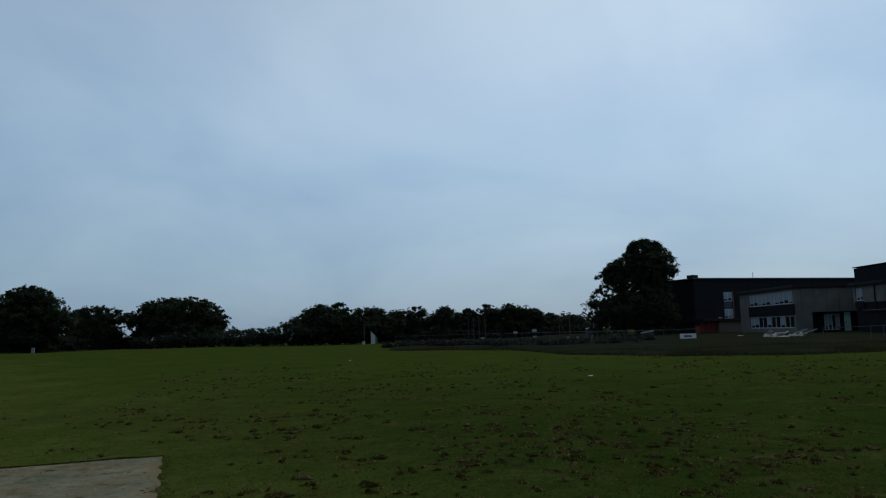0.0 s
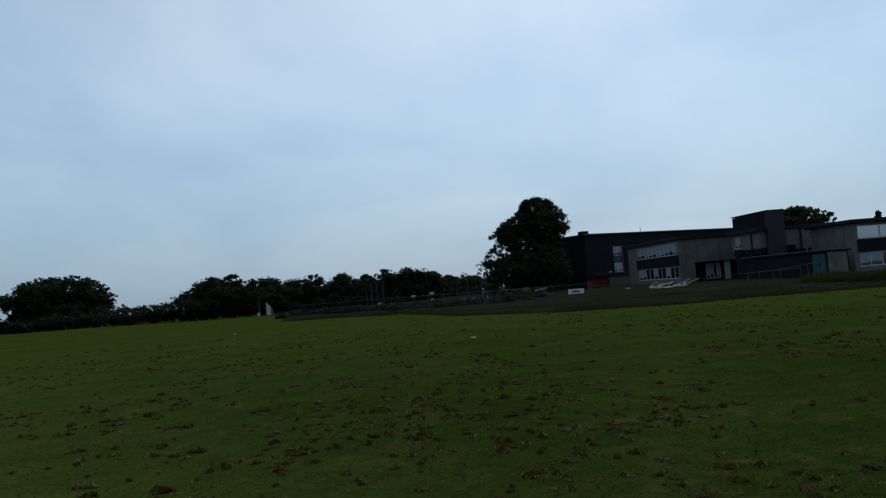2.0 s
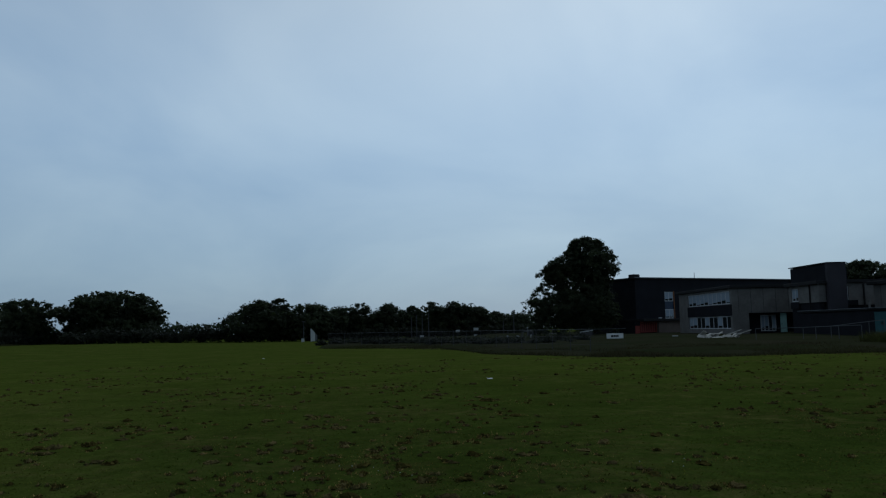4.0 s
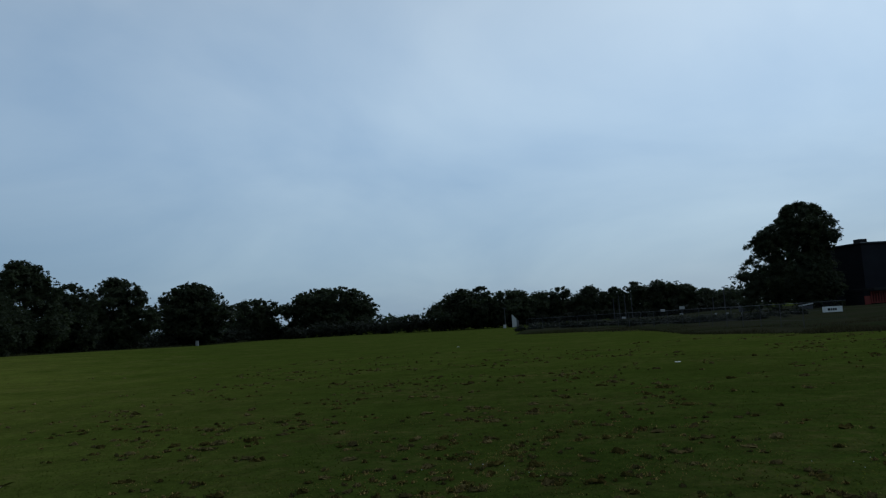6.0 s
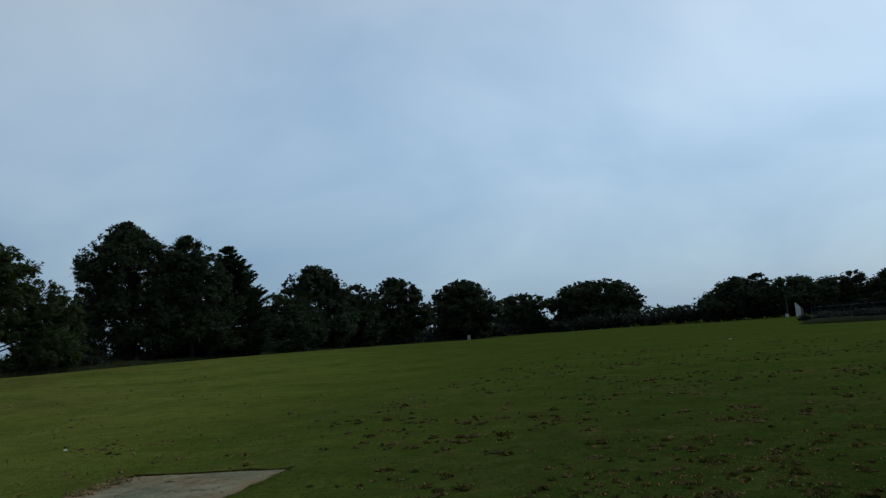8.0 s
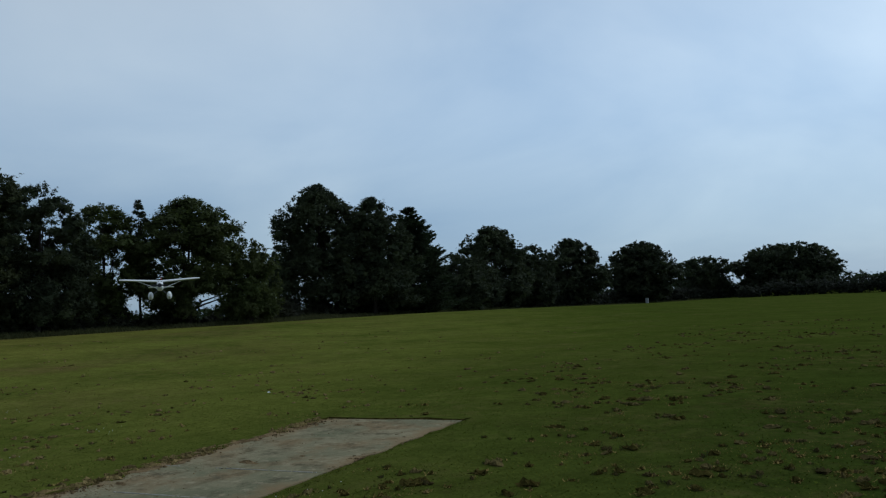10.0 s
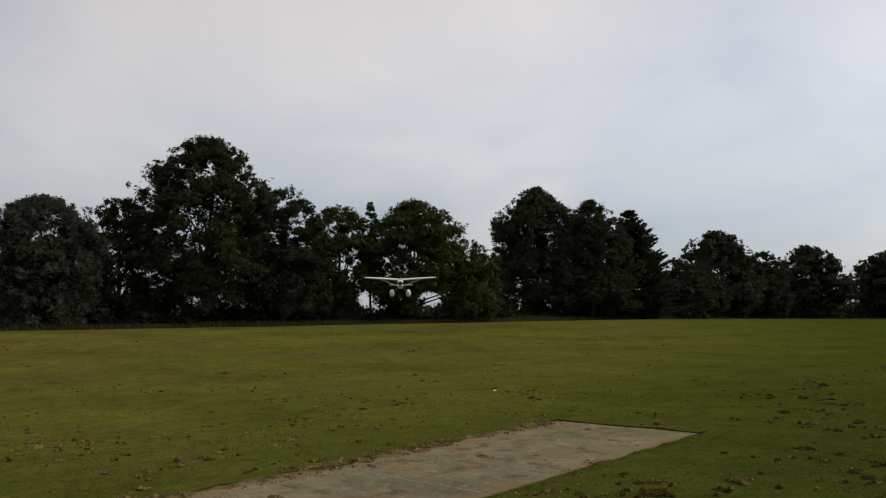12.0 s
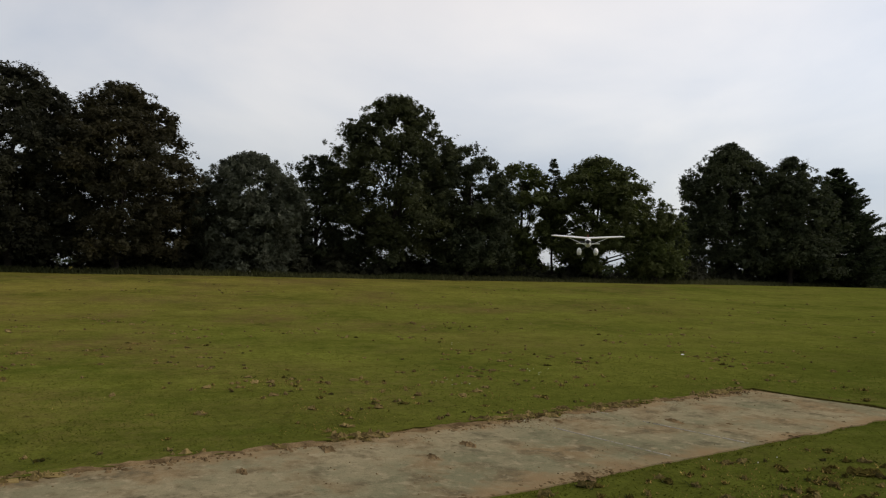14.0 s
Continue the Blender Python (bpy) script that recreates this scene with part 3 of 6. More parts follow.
def clods():
    """Torn heaps of dead grass with crumbs of soil; thickest on the worn turf beside the strip."""
    rng = random.Random(12)
    straw, dark, green, brown, pale = Geo(), Geo(), Geo(), Geo(), Geo()
    patches = 0
    while patches < 2000:
        far, way = 4.0 + 42 * rng.random() ** 1.1, radians(rng.uniform(-118, 50))
        x, y = 2.5 + far * math.sin(way), 2.0 + far * math.cos(way)
        worn = 1.0 if x > -3.5 - 0.25 * y else (0.62 if far < 24 else 0.25)
        if from_pitch(x, y) < 0.3 or rng.random() > worn * (0.18 + 0.82 * ease((noise.noise((x * 0.22, y * 0.22, 5.0)) + 0.25) / 0.55)):
            continue
        patches += 1
        turn, big = rng.uniform(0, 3.14), rng.random()
        many = rng.randint(4, 9) if big < 0.07 else rng.choice((1, 1, 1, 2, 2, 3))
        for k in range(many):
            px, py = x + rng.gauss(0, 0.16 * (many - 1) ** 0.5), y + rng.gauss(0, 0.16 * (many - 1) ** 0.5)
            if from_pitch(px, py) < 0.15:
                continue
            z, kind = turf_z(px, py), rng.random()
            long = (rng.uniform(0.02, 0.06) if kind < 0.8 else rng.uniform(0.06, 0.12)) * (1.0 if worn == 1.0 else 0.75)
            wide, tall = long * rng.uniform(0.45, 0.85), rng.uniform(0.014, 0.03) + 0.17 * long
            a = turn + rng.gauss(0, 0.5)
            heap((brown if rng.random() < 0.55 else dark) if worn == 1.0 else (pale if rng.random() < 0.9 else dark), px, py, z, long, wide, tall, a, rng)
            tuft(straw if rng.random() < 0.65 else green, px, py, z + tall * 0.4, long * 1.3, 0.034, rng.randint(10, 24) if far < 20 else 7, rng, 1.4, a)
        if big < 0.22:
            tuft(straw, x, y, turf_z(x, y) + 0.002, rng.uniform(0.2, 0.5), 0.022, rng.randint(60, 160), rng, 1.6, turn)
    solid("dry_clippings", pale, CLIPPINGS, "pale brown heaps of dry clippings on the turf", "grass clippings", kind="stuff")
    solid("dead_grass_tufts", straw, CLOD, "brown ragged tufts of dead grass scattered over the turf", "grass tufts", kind="stuff")
    solid("grass_tufts", green, ROUGH, "dark olive tufts of longer grass in the turf", "grass tufts", kind="stuff")
    solid("soil_lumps", dark, CLOD_DARK, "dark crumbs of soil scattered over the turf", "soil", kind="stuff")
    solid("matted_clippings", brown, MATTED, "matted brown heaps of dead clippings on the turf", "grass clippings", kind="stuff")


clods()


def turf_edge():
    """The ragged lip of turf and loose soil that overhangs the strip's sides."""
    rng = random.Random(9)
    geo, low, soil = Geo(), Geo(), Geo()
    runs = [(PITCH_END + PITCH_WAY * (0.03 * k) + PITCH_SIDE * (s * (PITCH_HALF + 0.03)), s) for k in range(560) for s in (-1, 1)]
    runs += [(PITCH_END - PITCH_WAY * 0.02 + PITCH_SIDE * (-PITCH_HALF + 0.02 * k), 0) for k in range(121)]
    for p, side in runs:
        ragged = 0.12 * noise.noise((p.x * 1.7, p.y * 1.7, 0.5))
        q = p + (PITCH_SIDE * side if side else -PITCH_WAY) * (rng.uniform(-0.03, 0.10) + ragged * (1.5 if side > 0 else 1.0))
        tuft(low if side < 0 else geo, q.x, q.y, 0.002, 0.06, rng.uniform(0.012, 0.026) if side < 0 else rng.uniform(0.018, 0.046), 11, rng)
        if side >= 0 and rng.random() < 0.75 * ease(noise.noise((p.x * 0.9, p.y * 0.9, 6.0)) * 2.5):
            blob(soil, q.x, q.y, 0.006, rng.uniform(0.015, 0.04), rng.uniform(0.006, 0.014), rng, 6)
        for _ in range(rng.choice((0, 1, 1, 2, 3)) if side > 0 else rng.choice((0, 0, 0, 1))):
            if noise.noise((p.x * 0.8, p.y * 0.8, 3.0)) < 0.0:
                continue
            q = p - (PITCH_SIDE * side if side else -PITCH_WAY) * (abs(rng.gauss(0, 0.09)) - 0.03)
            blob(soil, q.x, q.y, 0.013, rng.uniform(0.006, 0.026), rng.uniform(0.002, 0.009), rng, 6)
    torn = Geo()
    for _ in range(900):
        p = PITCH_END + PITCH_WAY * (16.5 * rng.random()) + PITCH_SIDE * (PITCH_HALF + rng.gauss(0.03, 0.07))
        if noise.noise((p.x * 0.8, p.y * 0.8, 11.0)) + 0.6 * noise.noise((p.x * 2.7, p.y * 2.7, 4.5)) < 0.02:
            continue
        long = rng.uniform(0.02, 0.10)
        heap(torn, p.x, p.y, 0.012, long, long * rng.uniform(0.5, 0.8), rng.uniform(0.015, 0.045), rng.uniform(0, 3.1), rng)
        tuft(low if rng.random() < 0.4 else torn, p.x, p.y, 0.02, long * 1.2, 0.035, 9, rng)
    solid("torn_turf", torn, CLIPPINGS, "torn brown clumps of turf along the concrete strip", "turf clods", kind="stuff")
    solid("turf_edge", geo, ROUGH, "ragged grass lip along the concrete strip", "grass edge", kind="stuff")
    solid("grass_fringe", low, BLADES, "low grass creeping over the concrete strip's edge", "grass edge", kind="stuff")
    for _ in range(220):
        p = PITCH_END + PITCH_WAY * (PITCH_LONG * 0.62 * rng.random()) + PITCH_SIDE * rng.uniform(-1.12, 1.12)
        for _ in range(rng.choice((1, 1, 1, 3, 5))):
            blob(soil, p.x + rng.gauss(0, 0.04), p.y + rng.gauss(0, 0.03), 0.013, rng.uniform(0.005, 0.02), rng.uniform(0.003, 0.01), rng, 5)
    for along, long in ((0.5, 0.5), (1.7, 0.5), (4.9, 0.9), (6.0, 0.6), (7.4, 0.8), (9.0, 0.7), (11.0, 1.0)):
        for _ in range(int(110 * long)):
            p = PITCH_END + PITCH_WAY * rng.gauss(along, long * 0.5) + PITCH_SIDE * (PITCH_HALF + 0.02 - abs(rng.gauss(0, 0.11)))
            blob(soil, p.x, p.y, 0.012, rng.uniform(0.012, 0.06), rng.uniform(0.002, 0.007), rng, 7)
    for _ in range(1500):
        p = PITCH_END + PITCH_WAY * (16.5 * rng.random()) + PITCH_SIDE * (PITCH_HALF + 0.04 - abs(rng.gauss(0, 0.13)))
        if noise.noise((p.x * 1.1, p.y * 1.1, 6.5)) + 0.5 * noise.noise((p.x * 3.1, p.y * 3.1, 2.5)) > -0.12:
            blob(soil, p.x, p.y, 0.012, rng.uniform(0.008, 0.04), rng.uniform(0.006, 0.026), rng, 6)
    for along in (3.0, 6.1, 6.4, 7.6):
        for _ in range(45):
            p = PITCH_END + PITCH_WAY * rng.gauss(along, 0.22) - PITCH_SIDE * (PITCH_HALF - abs(rng.gauss(0, 0.06)))
            blob(soil, p.x, p.y, 0.012, rng.uniform(0.01, 0.045), rng.uniform(0.002, 0.009), rng, 7)
    for along, across, n in ((3.75, 0.55, 60), (4.4, 0.95, 160), (4.95, 0.80, 120), (5.6, 1.0, 120), (2.3, 0.95, 60), (7.3, 1.0, 120), (5.9, -1.08, 80)):
        for _ in range(n):
            p = PITCH_END + PITCH_WAY * rng.gauss(along, 0.32) + PITCH_SIDE * max(-1.17, min(1.17, rng.gauss(across, 0.14)))
            blob(soil, p.x, p.y, 0.012, rng.uniform(0.006, 0.022), rng.uniform(0.002, 0.007), rng, 5)
    solid("loose_soil", soil, SPILT, "loose brown soil spilt along the strip's edge", "soil", kind="stuff")


turf_edge()


def turf_lip():
    """The turf stands a little over the strip along its west side and north end: a cut edge of bare soil under a ragged rim."""
    line = [(PITCH_END + PITCH_WAY * (17.0 - 0.08 * k) + PITCH_SIDE * PITCH_HALF, PITCH_SIDE, 0.012 + 0.022 * ease(k / 150)) for k in range(213)]
    line += [(PITCH_END + PITCH_SIDE * (PITCH_HALF - 0.08 * k), -PITCH_WAY, 0.034) for k in range(31)]
    top, cut = Geo(), Geo()
    for k, (p, out, tall) in enumerate(line):
        rag = 0.09 * noise.noise((p.x * 1.7, p.y * 1.7, 9.0)) + 0.035 * noise.noise((p.x * 8, p.y * 8, 4.0))
        tall *= 1 + 0.7 * noise.noise((p.x * 1.6, p.y * 1.6, 2.0))
        for far, z in ((rag, tall), (0.14 + rag, tall * 0.8), (0.55, -0.02)):
            q = p + out * far
            top.v.append((q.x, q.y, z))
        for far, z in ((rag + 0.004, tall - 0.002), (rag - 0.012, 0.004)):
            q = p + out * far
            cut.v.append((q.x, q.y, z))
    bank, side = Geo(), line[:213]
    for p, out, tall in side:
        wide = 0.03 + 0.40 * max(0.0, 0.12 + noise.noise((p.x * 0.9, p.y * 0.9, 6.5)) + 0.6 * noise.noise((p.x * 3.1, p.y * 3.1, 2.5)) + 0.35 * noise.noise((p.x * 9, p.y * 9, 1.5)))
        for far, z in ((0.08, 0.028), (0.0, 0.030), (-0.4 * wide, 0.0225), (-0.75 * wide, 0.019), (-wide, 0.006)):
            q = p + out * (far + 0.02 * noise.noise((p.x * 7, p.y * 7, far * 9)))
            bank.v.append((q.x, q.y, z + (0.010 * noise.noise((q.x * 6, q.y * 6, 1.0)) + 0.012 * noise.noise((q.x * 21, q.y * 21, 3.0))) * (far != -wide)))
    for k in range(len(side) - 1):
        bank.f += [(5 * k + c, 5 * k + c + 1, 5 * k + c + 6, 5 * k + c + 5) for c in range(4)]
    solid("soil_bank", bank, SPILT, "brown soil washed from the turf onto the concrete's edge", "soil", kind="stuff", smooth=True)
    n = len(line)
    for k in range(n - 1):
        top.f += [(3 * k + c, 3 * k + c + 1, 3 * k + c + 4, 3 * k + c + 3) for c in (0, 1)]
        cut.f.append((2 * k, 2 * k + 1, 2 * k + 3, 2 * k + 2))
    solid("turf_rim", top, TURF, "raised rim of turf beside the concrete strip", "grass edge", kind="stuff", smooth=True)
    solid("cut_soil", cut, CLOD_DARK, "dark cut edge of soil beside the concrete strip", "soil", kind="stuff")


turf_lip()


def strip_clod(along, across, r, seed):
    """One torn-out lump of turf on the concrete."""
    rng, geo = random.Random(seed), Geo()
    c = PITCH_END + PITCH_WAY * along + PITCH_SIDE * across
    segs, rings = 14, 4
    wob = [rng.uniform(0.55, 1.3) for _ in range(segs)]
    for k in range(rings):
        f = 1 - k / rings
        for s in range(segs):
            a = 2 * math.pi * s / segs
            q = r * f * wob[s] * rng.uniform(0.85, 1.15)
            q *= 0.7
            geo.v.append((c.x + 1.3 * q * math.cos(a), c.y + 0.6 * q * math.sin(a), 0.012 + (0 if k == 0 else r * 0.11 * (1 - f * f) * rng.uniform(0.2, 1.8))))
    geo.v.append((c.x, c.y, 0.012 + r * 0.09))
    geo.f = [(k * segs + s, k * segs + (s + 1) % segs, (k + 1) * segs + (s + 1) % segs, (k + 1) * segs + s) for k in range(rings - 1) for s in range(segs)]
    geo.f += [((rings - 1) * segs + s, (rings - 1) * segs + (s + 1) % segs, rings * segs) for s in range(segs)]
    solid("turf_clod", geo, SPILT, "brown torn lump of turf lying on the concrete strip", "turf clod", "clods on the strip")


for spot in ((0.62, 0.25, 0.13, 1), (3.35, 0.12, 0.17, 2), (2.9, -0.35, 0.08, 3), (3.1, -0.62, 0.07, 4), (6.3, 0.35, 0.18, 5), (6.9, 0.1, 0.14, 6),
             (1.5, -1.0, 0.06, 7), (1.35, -0.8, 0.05, 8), (5.6, 1.0, 0.16, 9), (6.2, -1.15, 0.2, 10), (7.6, 0.9, 0.2, 11), (8.6, 0.5, 0.15, 12), (4.6, 0.8, 0.12, 13)):
    strip_clod(*spot)


def short_grass():
    """Blades of mown grass in the part of the field that lies close by."""
    rng = np.random.default_rng(3)
    n = 240000
    far, way = 4.0 + 34.0 * rng.random(n) ** 1.25, np.radians(rng.uniform(-118, 48, n))
    x, y = 2.5 + far * np.sin(way), 2.0 + far * np.cos(way)
    d = np.stack([x - PITCH_END.x, y - PITCH_END.y], 1)
    a, b = d @ np.array(PITCH_WAY[:2]), d @ np.array(PITCH_SIDE[:2])
    clear = ~((a > -0.03) & (a < PITCH_LONG) & (np.abs(b) < PITCH_HALF + 0.02))
    x, y = x[clear], y[clear]
    n = len(x)
    z = np.array([turf_z(p, q) for p, q in zip(x, y)])
    turn, lean = rng.uniform(0, 6.28, n), rng.uniform(0, 6.28, n)
    tall, wide = rng.uniform(0.006, 0.018, n), rng.uniform(0.004, 0.010, n)
    v = np.zeros((n, 3, 3))
    for k, s in ((0, -1), (1, 1)):
        v[:, k] = np.stack([x + s * wide * np.cos(turn), y + s * wide * np.sin(turn), z - 0.003], 1)
    v[:, 2] = np.stack([x + tall * 2.2 * np.cos(lean), y + tall * 2.2 * np.sin(lean), z + tall], 1)
    geo = Geo()
    geo.v, geo.f = v.reshape(-1, 3).tolist(), np.arange(3 * n).reshape(-1, 3).tolist()
    solid("grass", geo, BLADES, "short mown blades of green grass", "grass", kind="stuff")


short_grass()


def tall_grass(name, line, deep, count, tall, seed, label):
    """A band of uncut grass behind a line of points (x, y)."""
    rng = random.Random(seed)
    geo = Geo()
    lengths = [math.dist(line[i], line[i + 1]) for i in range(len(line) - 1)]
    for _ in range(count):
        k = rng.choices(range(len(lengths)), lengths)[0]
        (x0, y0), (x1, y1) = line[k], line[k + 1]
        f, back = rng.random(), deep * rng.random() ** 1.3
        nx, ny = -(y1 - y0) / lengths[k], (x1 - x0) / lengths[k]
        x, y = x0 + (x1 - x0) * f + nx * back + rng.gauss(0, 0.15), y0 + (y1 - y0) * f + ny * back + rng.gauss(0, 0.15)
        h = tall * rng.uniform(0.5, 1.1) * (0.75 + 0.5 * noise.noise((x * 0.25, y * 0.25, 4.0))) * min(1.0, 0.45 + back)
        z, a, lean, w = land(x, y) - 0.03, rng.uniform(0, 6.28), rng.uniform(0, 6.28), rng.uniform(0.03, 0.07)
        tip = (x + 0.7 * h * math.cos(lean), y + 0.7 * h * math.sin(lean), z + h)
        geo.add([(x - w * math.cos(a), y - w * math.sin(a), z), (x + w * math.cos(a), y + w * math.sin(a), z), tip], [(0, 1, 2)])
    solid(name, geo, {"weeds": WEED, "rough_grass_verge": VERGE, "rough_grass_bank": BANK}.get(name, ROUGH), label, "long grass", kind="stuff")


def rough_ground():
    """Uncut, trodden ground between the mown field and the school."""
    edge = lambda x: np.interp(x, [-6, 5.6, 8, 12.5, 18, 60], [81.5, 71.5, 53, 44, 41.3, 43])
    geo, cols, rows = Geo(), 90, 60
    for j in range(rows + 1):
        for i in range(cols + 1):
            x = -6 + 76 * (i / cols) ** 1.3
            y0 = float(edge(x))
            y = y0 + (150 - y0) * (j / rows) ** 1.5
            geo.v.append((x, y, land(x, y) + (0.03 + 0.16 * min(1, j / 24) if j else -0.05) + 0.20 * abs(noise.noise((x * 0.22, y * 0.22, 1.0))) * min(1, j / 3)))
    w = cols + 1
    geo.f = [(j * w + i, j * w + i + 1, (j + 1) * w + i + 1, (j + 1) * w + i) for j in range(rows) for i in range(cols)]
    solid("rough_ground", geo, EARTH, "uncut olive grass and bare earth before the school", "rough ground", kind="structure")


rough_ground()
tall_grass("rough_grass_bank", [(-5.3, 80), (-4, 78.5), (5.6, 70.5), (8, 52), (12.5, 43), (18, 40.5), (32, 40.5), (60, 42)], 13.0, 60000, 0.30, 5,
           "long uncut olive grass along the edge of the mown field")
tall_grass("rough_grass_verge", [(-49.5, -40), (-49, 0), (-50, 22), (-52, 48), (-62, 75), (-70, 100), (-74, 140), (-72, 165)], 4.0, 46000, 0.55, 6,
           "long uncut grass under the trees at the field's edge")
tall_grass("rough_grass_mound", [(30.5, 47.0), (33, 46.5), (36, 46.3), (46, 46.5)], 4.0, 16000, 0.95, 9, "dark long grass and brambles on the slope before the school")
tall_grass("weeds", [(-4, 84), (8, 60), (14, 47), (22, 44.5), (60, 46)], 24.0, 16000, 0.26, 8, "wispy dry weeds on the rough slope before the school")


def daisies():
    """Small white flowers in the turf, in loose drifts."""
    rng, geo = random.Random(15), Geo()
    for x, y, n in ((1.6, 12.6, 14), (5.7, 12.2, 9), (-9.3, 8.9, 16), (-2.9, 8.0, 10), (-8.0, 7.0, 8), (3.4, 10.4, 7), (-14.5, 9.0, 9)):
        for _ in range(n // 2 + 2):
            px, py, r = x + rng.gauss(0, 0.3), y + rng.gauss(0, 0.22), rng.uniform(0.004, 0.007)
            if from_pitch(px, py) < 0.02:
                continue
            z = turf_z(px, py) + rng.uniform(0.014, 0.02)
            ring = [(px + r * math.cos(k * 1.047), py + r * math.sin(k * 1.047), z) for k in range(6)]
            geo.add([(px, py, z - 0.006)] + ring + [(px, py, z + 0.004)], [(0, 1 + (k + 1) % 6, 1 + k) for k in range(6)] + [(7, 1 + k, 1 + (k + 1) % 6) for k in range(6)])
    solid("daisies", geo, WHITE, "small white daisies in the mown turf", "flowers", kind="stuff")


daisies()


# ---- trees ----
SHAPES = {  # half-width over height, from the crown's foot to its top
    "oak": ((0.0, 0.62), (0.15, 0.86), (0.35, 1.0), (0.55, 0.95), (0.75, 0.75), (0.9, 0.48), (1.0, 0.14)),
    "round": ((0.0, 0.80), (0.2, 0.95), (0.45, 1.0), (0.65, 0.91), (0.82, 0.67), (0.94, 0.40), (1.0, 0.16)),
    "spire": ((0.0, 1.0), (0.2, 0.95), (0.4, 0.78), (0.6, 0.58), (0.8, 0.34), (1.0, 0.06)),
    "dome": ((0.0, 0.85), (0.2, 0.98), (0.5, 1.0), (0.7, 0.92), (0.86, 0.72), (0.95, 0.48), (1.0, 0.24)),
    "spread": ((0.0, 0.92), (0.2, 1.0), (0.4, 0.94), (0.6, 0.80), (0.8, 0.55), (0.92, 0.30), (1.0, 0.06)),
    "flat": ((0.0, 0.85), (0.3, 0.98), (0.6, 1.0), (0.8, 0.9), (0.93, 0.66), (1.0, 0.35)),
}


SCHOOL_TREE = (  # half-widths to the two sides of a lopsided crown
    ((0.0, 1.0), (0.37, 0.98), (0.5, 0.90), (0.58, 0.74), (0.66, 0.62), (0.74, 0.50), (0.82, 0.31), (0.89, 0.25), (0.97, 0.19), (1.0, 0.1)),
    ((0.0, 0.46), (0.4, 0.42), (0.64, 0.40), (0.79, 0.42), (0.85, 0.36), (0.95, 0.26), (1.0, 0.11)))

TALL_OAK = (
    ((0.0, 0.80), (0.2, 0.9), (0.5, 1.0), (0.74, 0.90), (0.82, 0.75), (0.9, 0.57), (0.96, 0.36), (1.0, 0.14)),
    ((0.0, 0.90), (0.5, 1.0), (0.71, 0.93), (0.75, 0.80), (0.83, 0.58), (0.92, 0.42), (1.0, 0.14)))


def triangles(name, tris, mat):
    """A mesh of loose triangles (n, 3, 3)."""
    n = len(tris)
    me = bpy.data.meshes.new(name)
    me.vertices.add(3 * n)
    me.vertices.foreach_set("co", tris.astype(np.float32).ravel())
    me.loops.add(3 * n)
    me.loops.foreach_set("vertex_index", np.arange(3 * n, dtype=np.int32))
    me.polygons.add(n)
    me.polygons.foreach_set("loop_start", np.arange(0, 3 * n, 3, dtype=np.int32))
    me.materials.append(mat)
    me.update(calc_edges=True)
    return me


def unit(v):
    return v / (np.linalg.norm(v, axis=-1, keepdims=True) + 1e-9)


def foliage(rng, centre, radius, count, size, squash=0.75, spread=0.5, droop=0.0, fill=30):
    """Leaf sprays: short twigs grow out of every clump, small leaves lie along them facing the sky; larger ones close the heart of the clump."""
    per = 6
    n = count // per
    pick = rng.choice(len(centre), n, p=radius ** 2 / np.sum(radius ** 2))
    c, r = centre[pick], radius[pick]
    flat = np.array([1.0, 1.0, squash])
    way = unit(rng.normal(size=(n, 3)) + np.array([0, 0, 0.3 - droop]) + spread * unit(c * np.array([1, 1, 0])))
    reach = r * (0.68 + 0.36 * rng.random(n) + 0.80 * rng.random(n) ** 6)
    t = 0.22 + 0.78 * rng.random((n, per)) ** 0.75
    at = c[:, None] + way[:, None] * flat * (reach[:, None] * t)[..., None] + rng.normal(size=(n, per, 3)) * (0.035 + 0.07 * r)[:, None, None]
    at[..., 2] -= (0.10 + 0.4 * droop) * r[:, None] * t ** 2
    face = unit(np.array([0, 0, 0.75]) + 0.65 * way[:, None] + 0.33 * rng.normal(size=(n, per, 3)))
    u = 0.7 * way[:, None] + rng.normal(size=(n, per, 3)) + np.array([0, 0, -1.6 * droop])
    u = unit(u - face * np.sum(u * face, -1, keepdims=True))
    w = np.cross(face, u)
    s = (size * rng.uniform(0.6, 1.35, (n, per)))[..., None]
    thin = 0.60 - 0.25 * droop
    small = np.stack([at + u * s * (1.0 + 0.4 * droop), at - u * s * 0.6 + w * s * thin, at - u * s * 0.5 - w * s * thin], 2).reshape(-1, 3, 3)
    k = np.repeat(np.arange(len(centre)), np.where(radius > 0.45, fill, max(3, fill // 6)))
    mid = centre[k] + unit(rng.normal(size=(len(k), 3))) * flat * (radius[k] * 0.80 * rng.random(len(k)) ** 0.45)[:, None]
    a = unit(rng.normal(size=(len(k), 3)) * np.array([1, 1, 0.6]))
    b = unit(np.cross(a, np.array([0, 0, 1.0]) + 0.6 * rng.normal(size=(len(k), 3))))
    big = np.minimum(radius[k] * 0.42, 3.2 * size)[:, None] * rng.uniform(0.6, 1.1, (len(k), 1))
    heart = np.stack([mid + a * big, mid - a * big * 0.5 + b * big * 0.8, mid - a * big * 0.5 - b * big * 0.8], 1)
    return small, heart


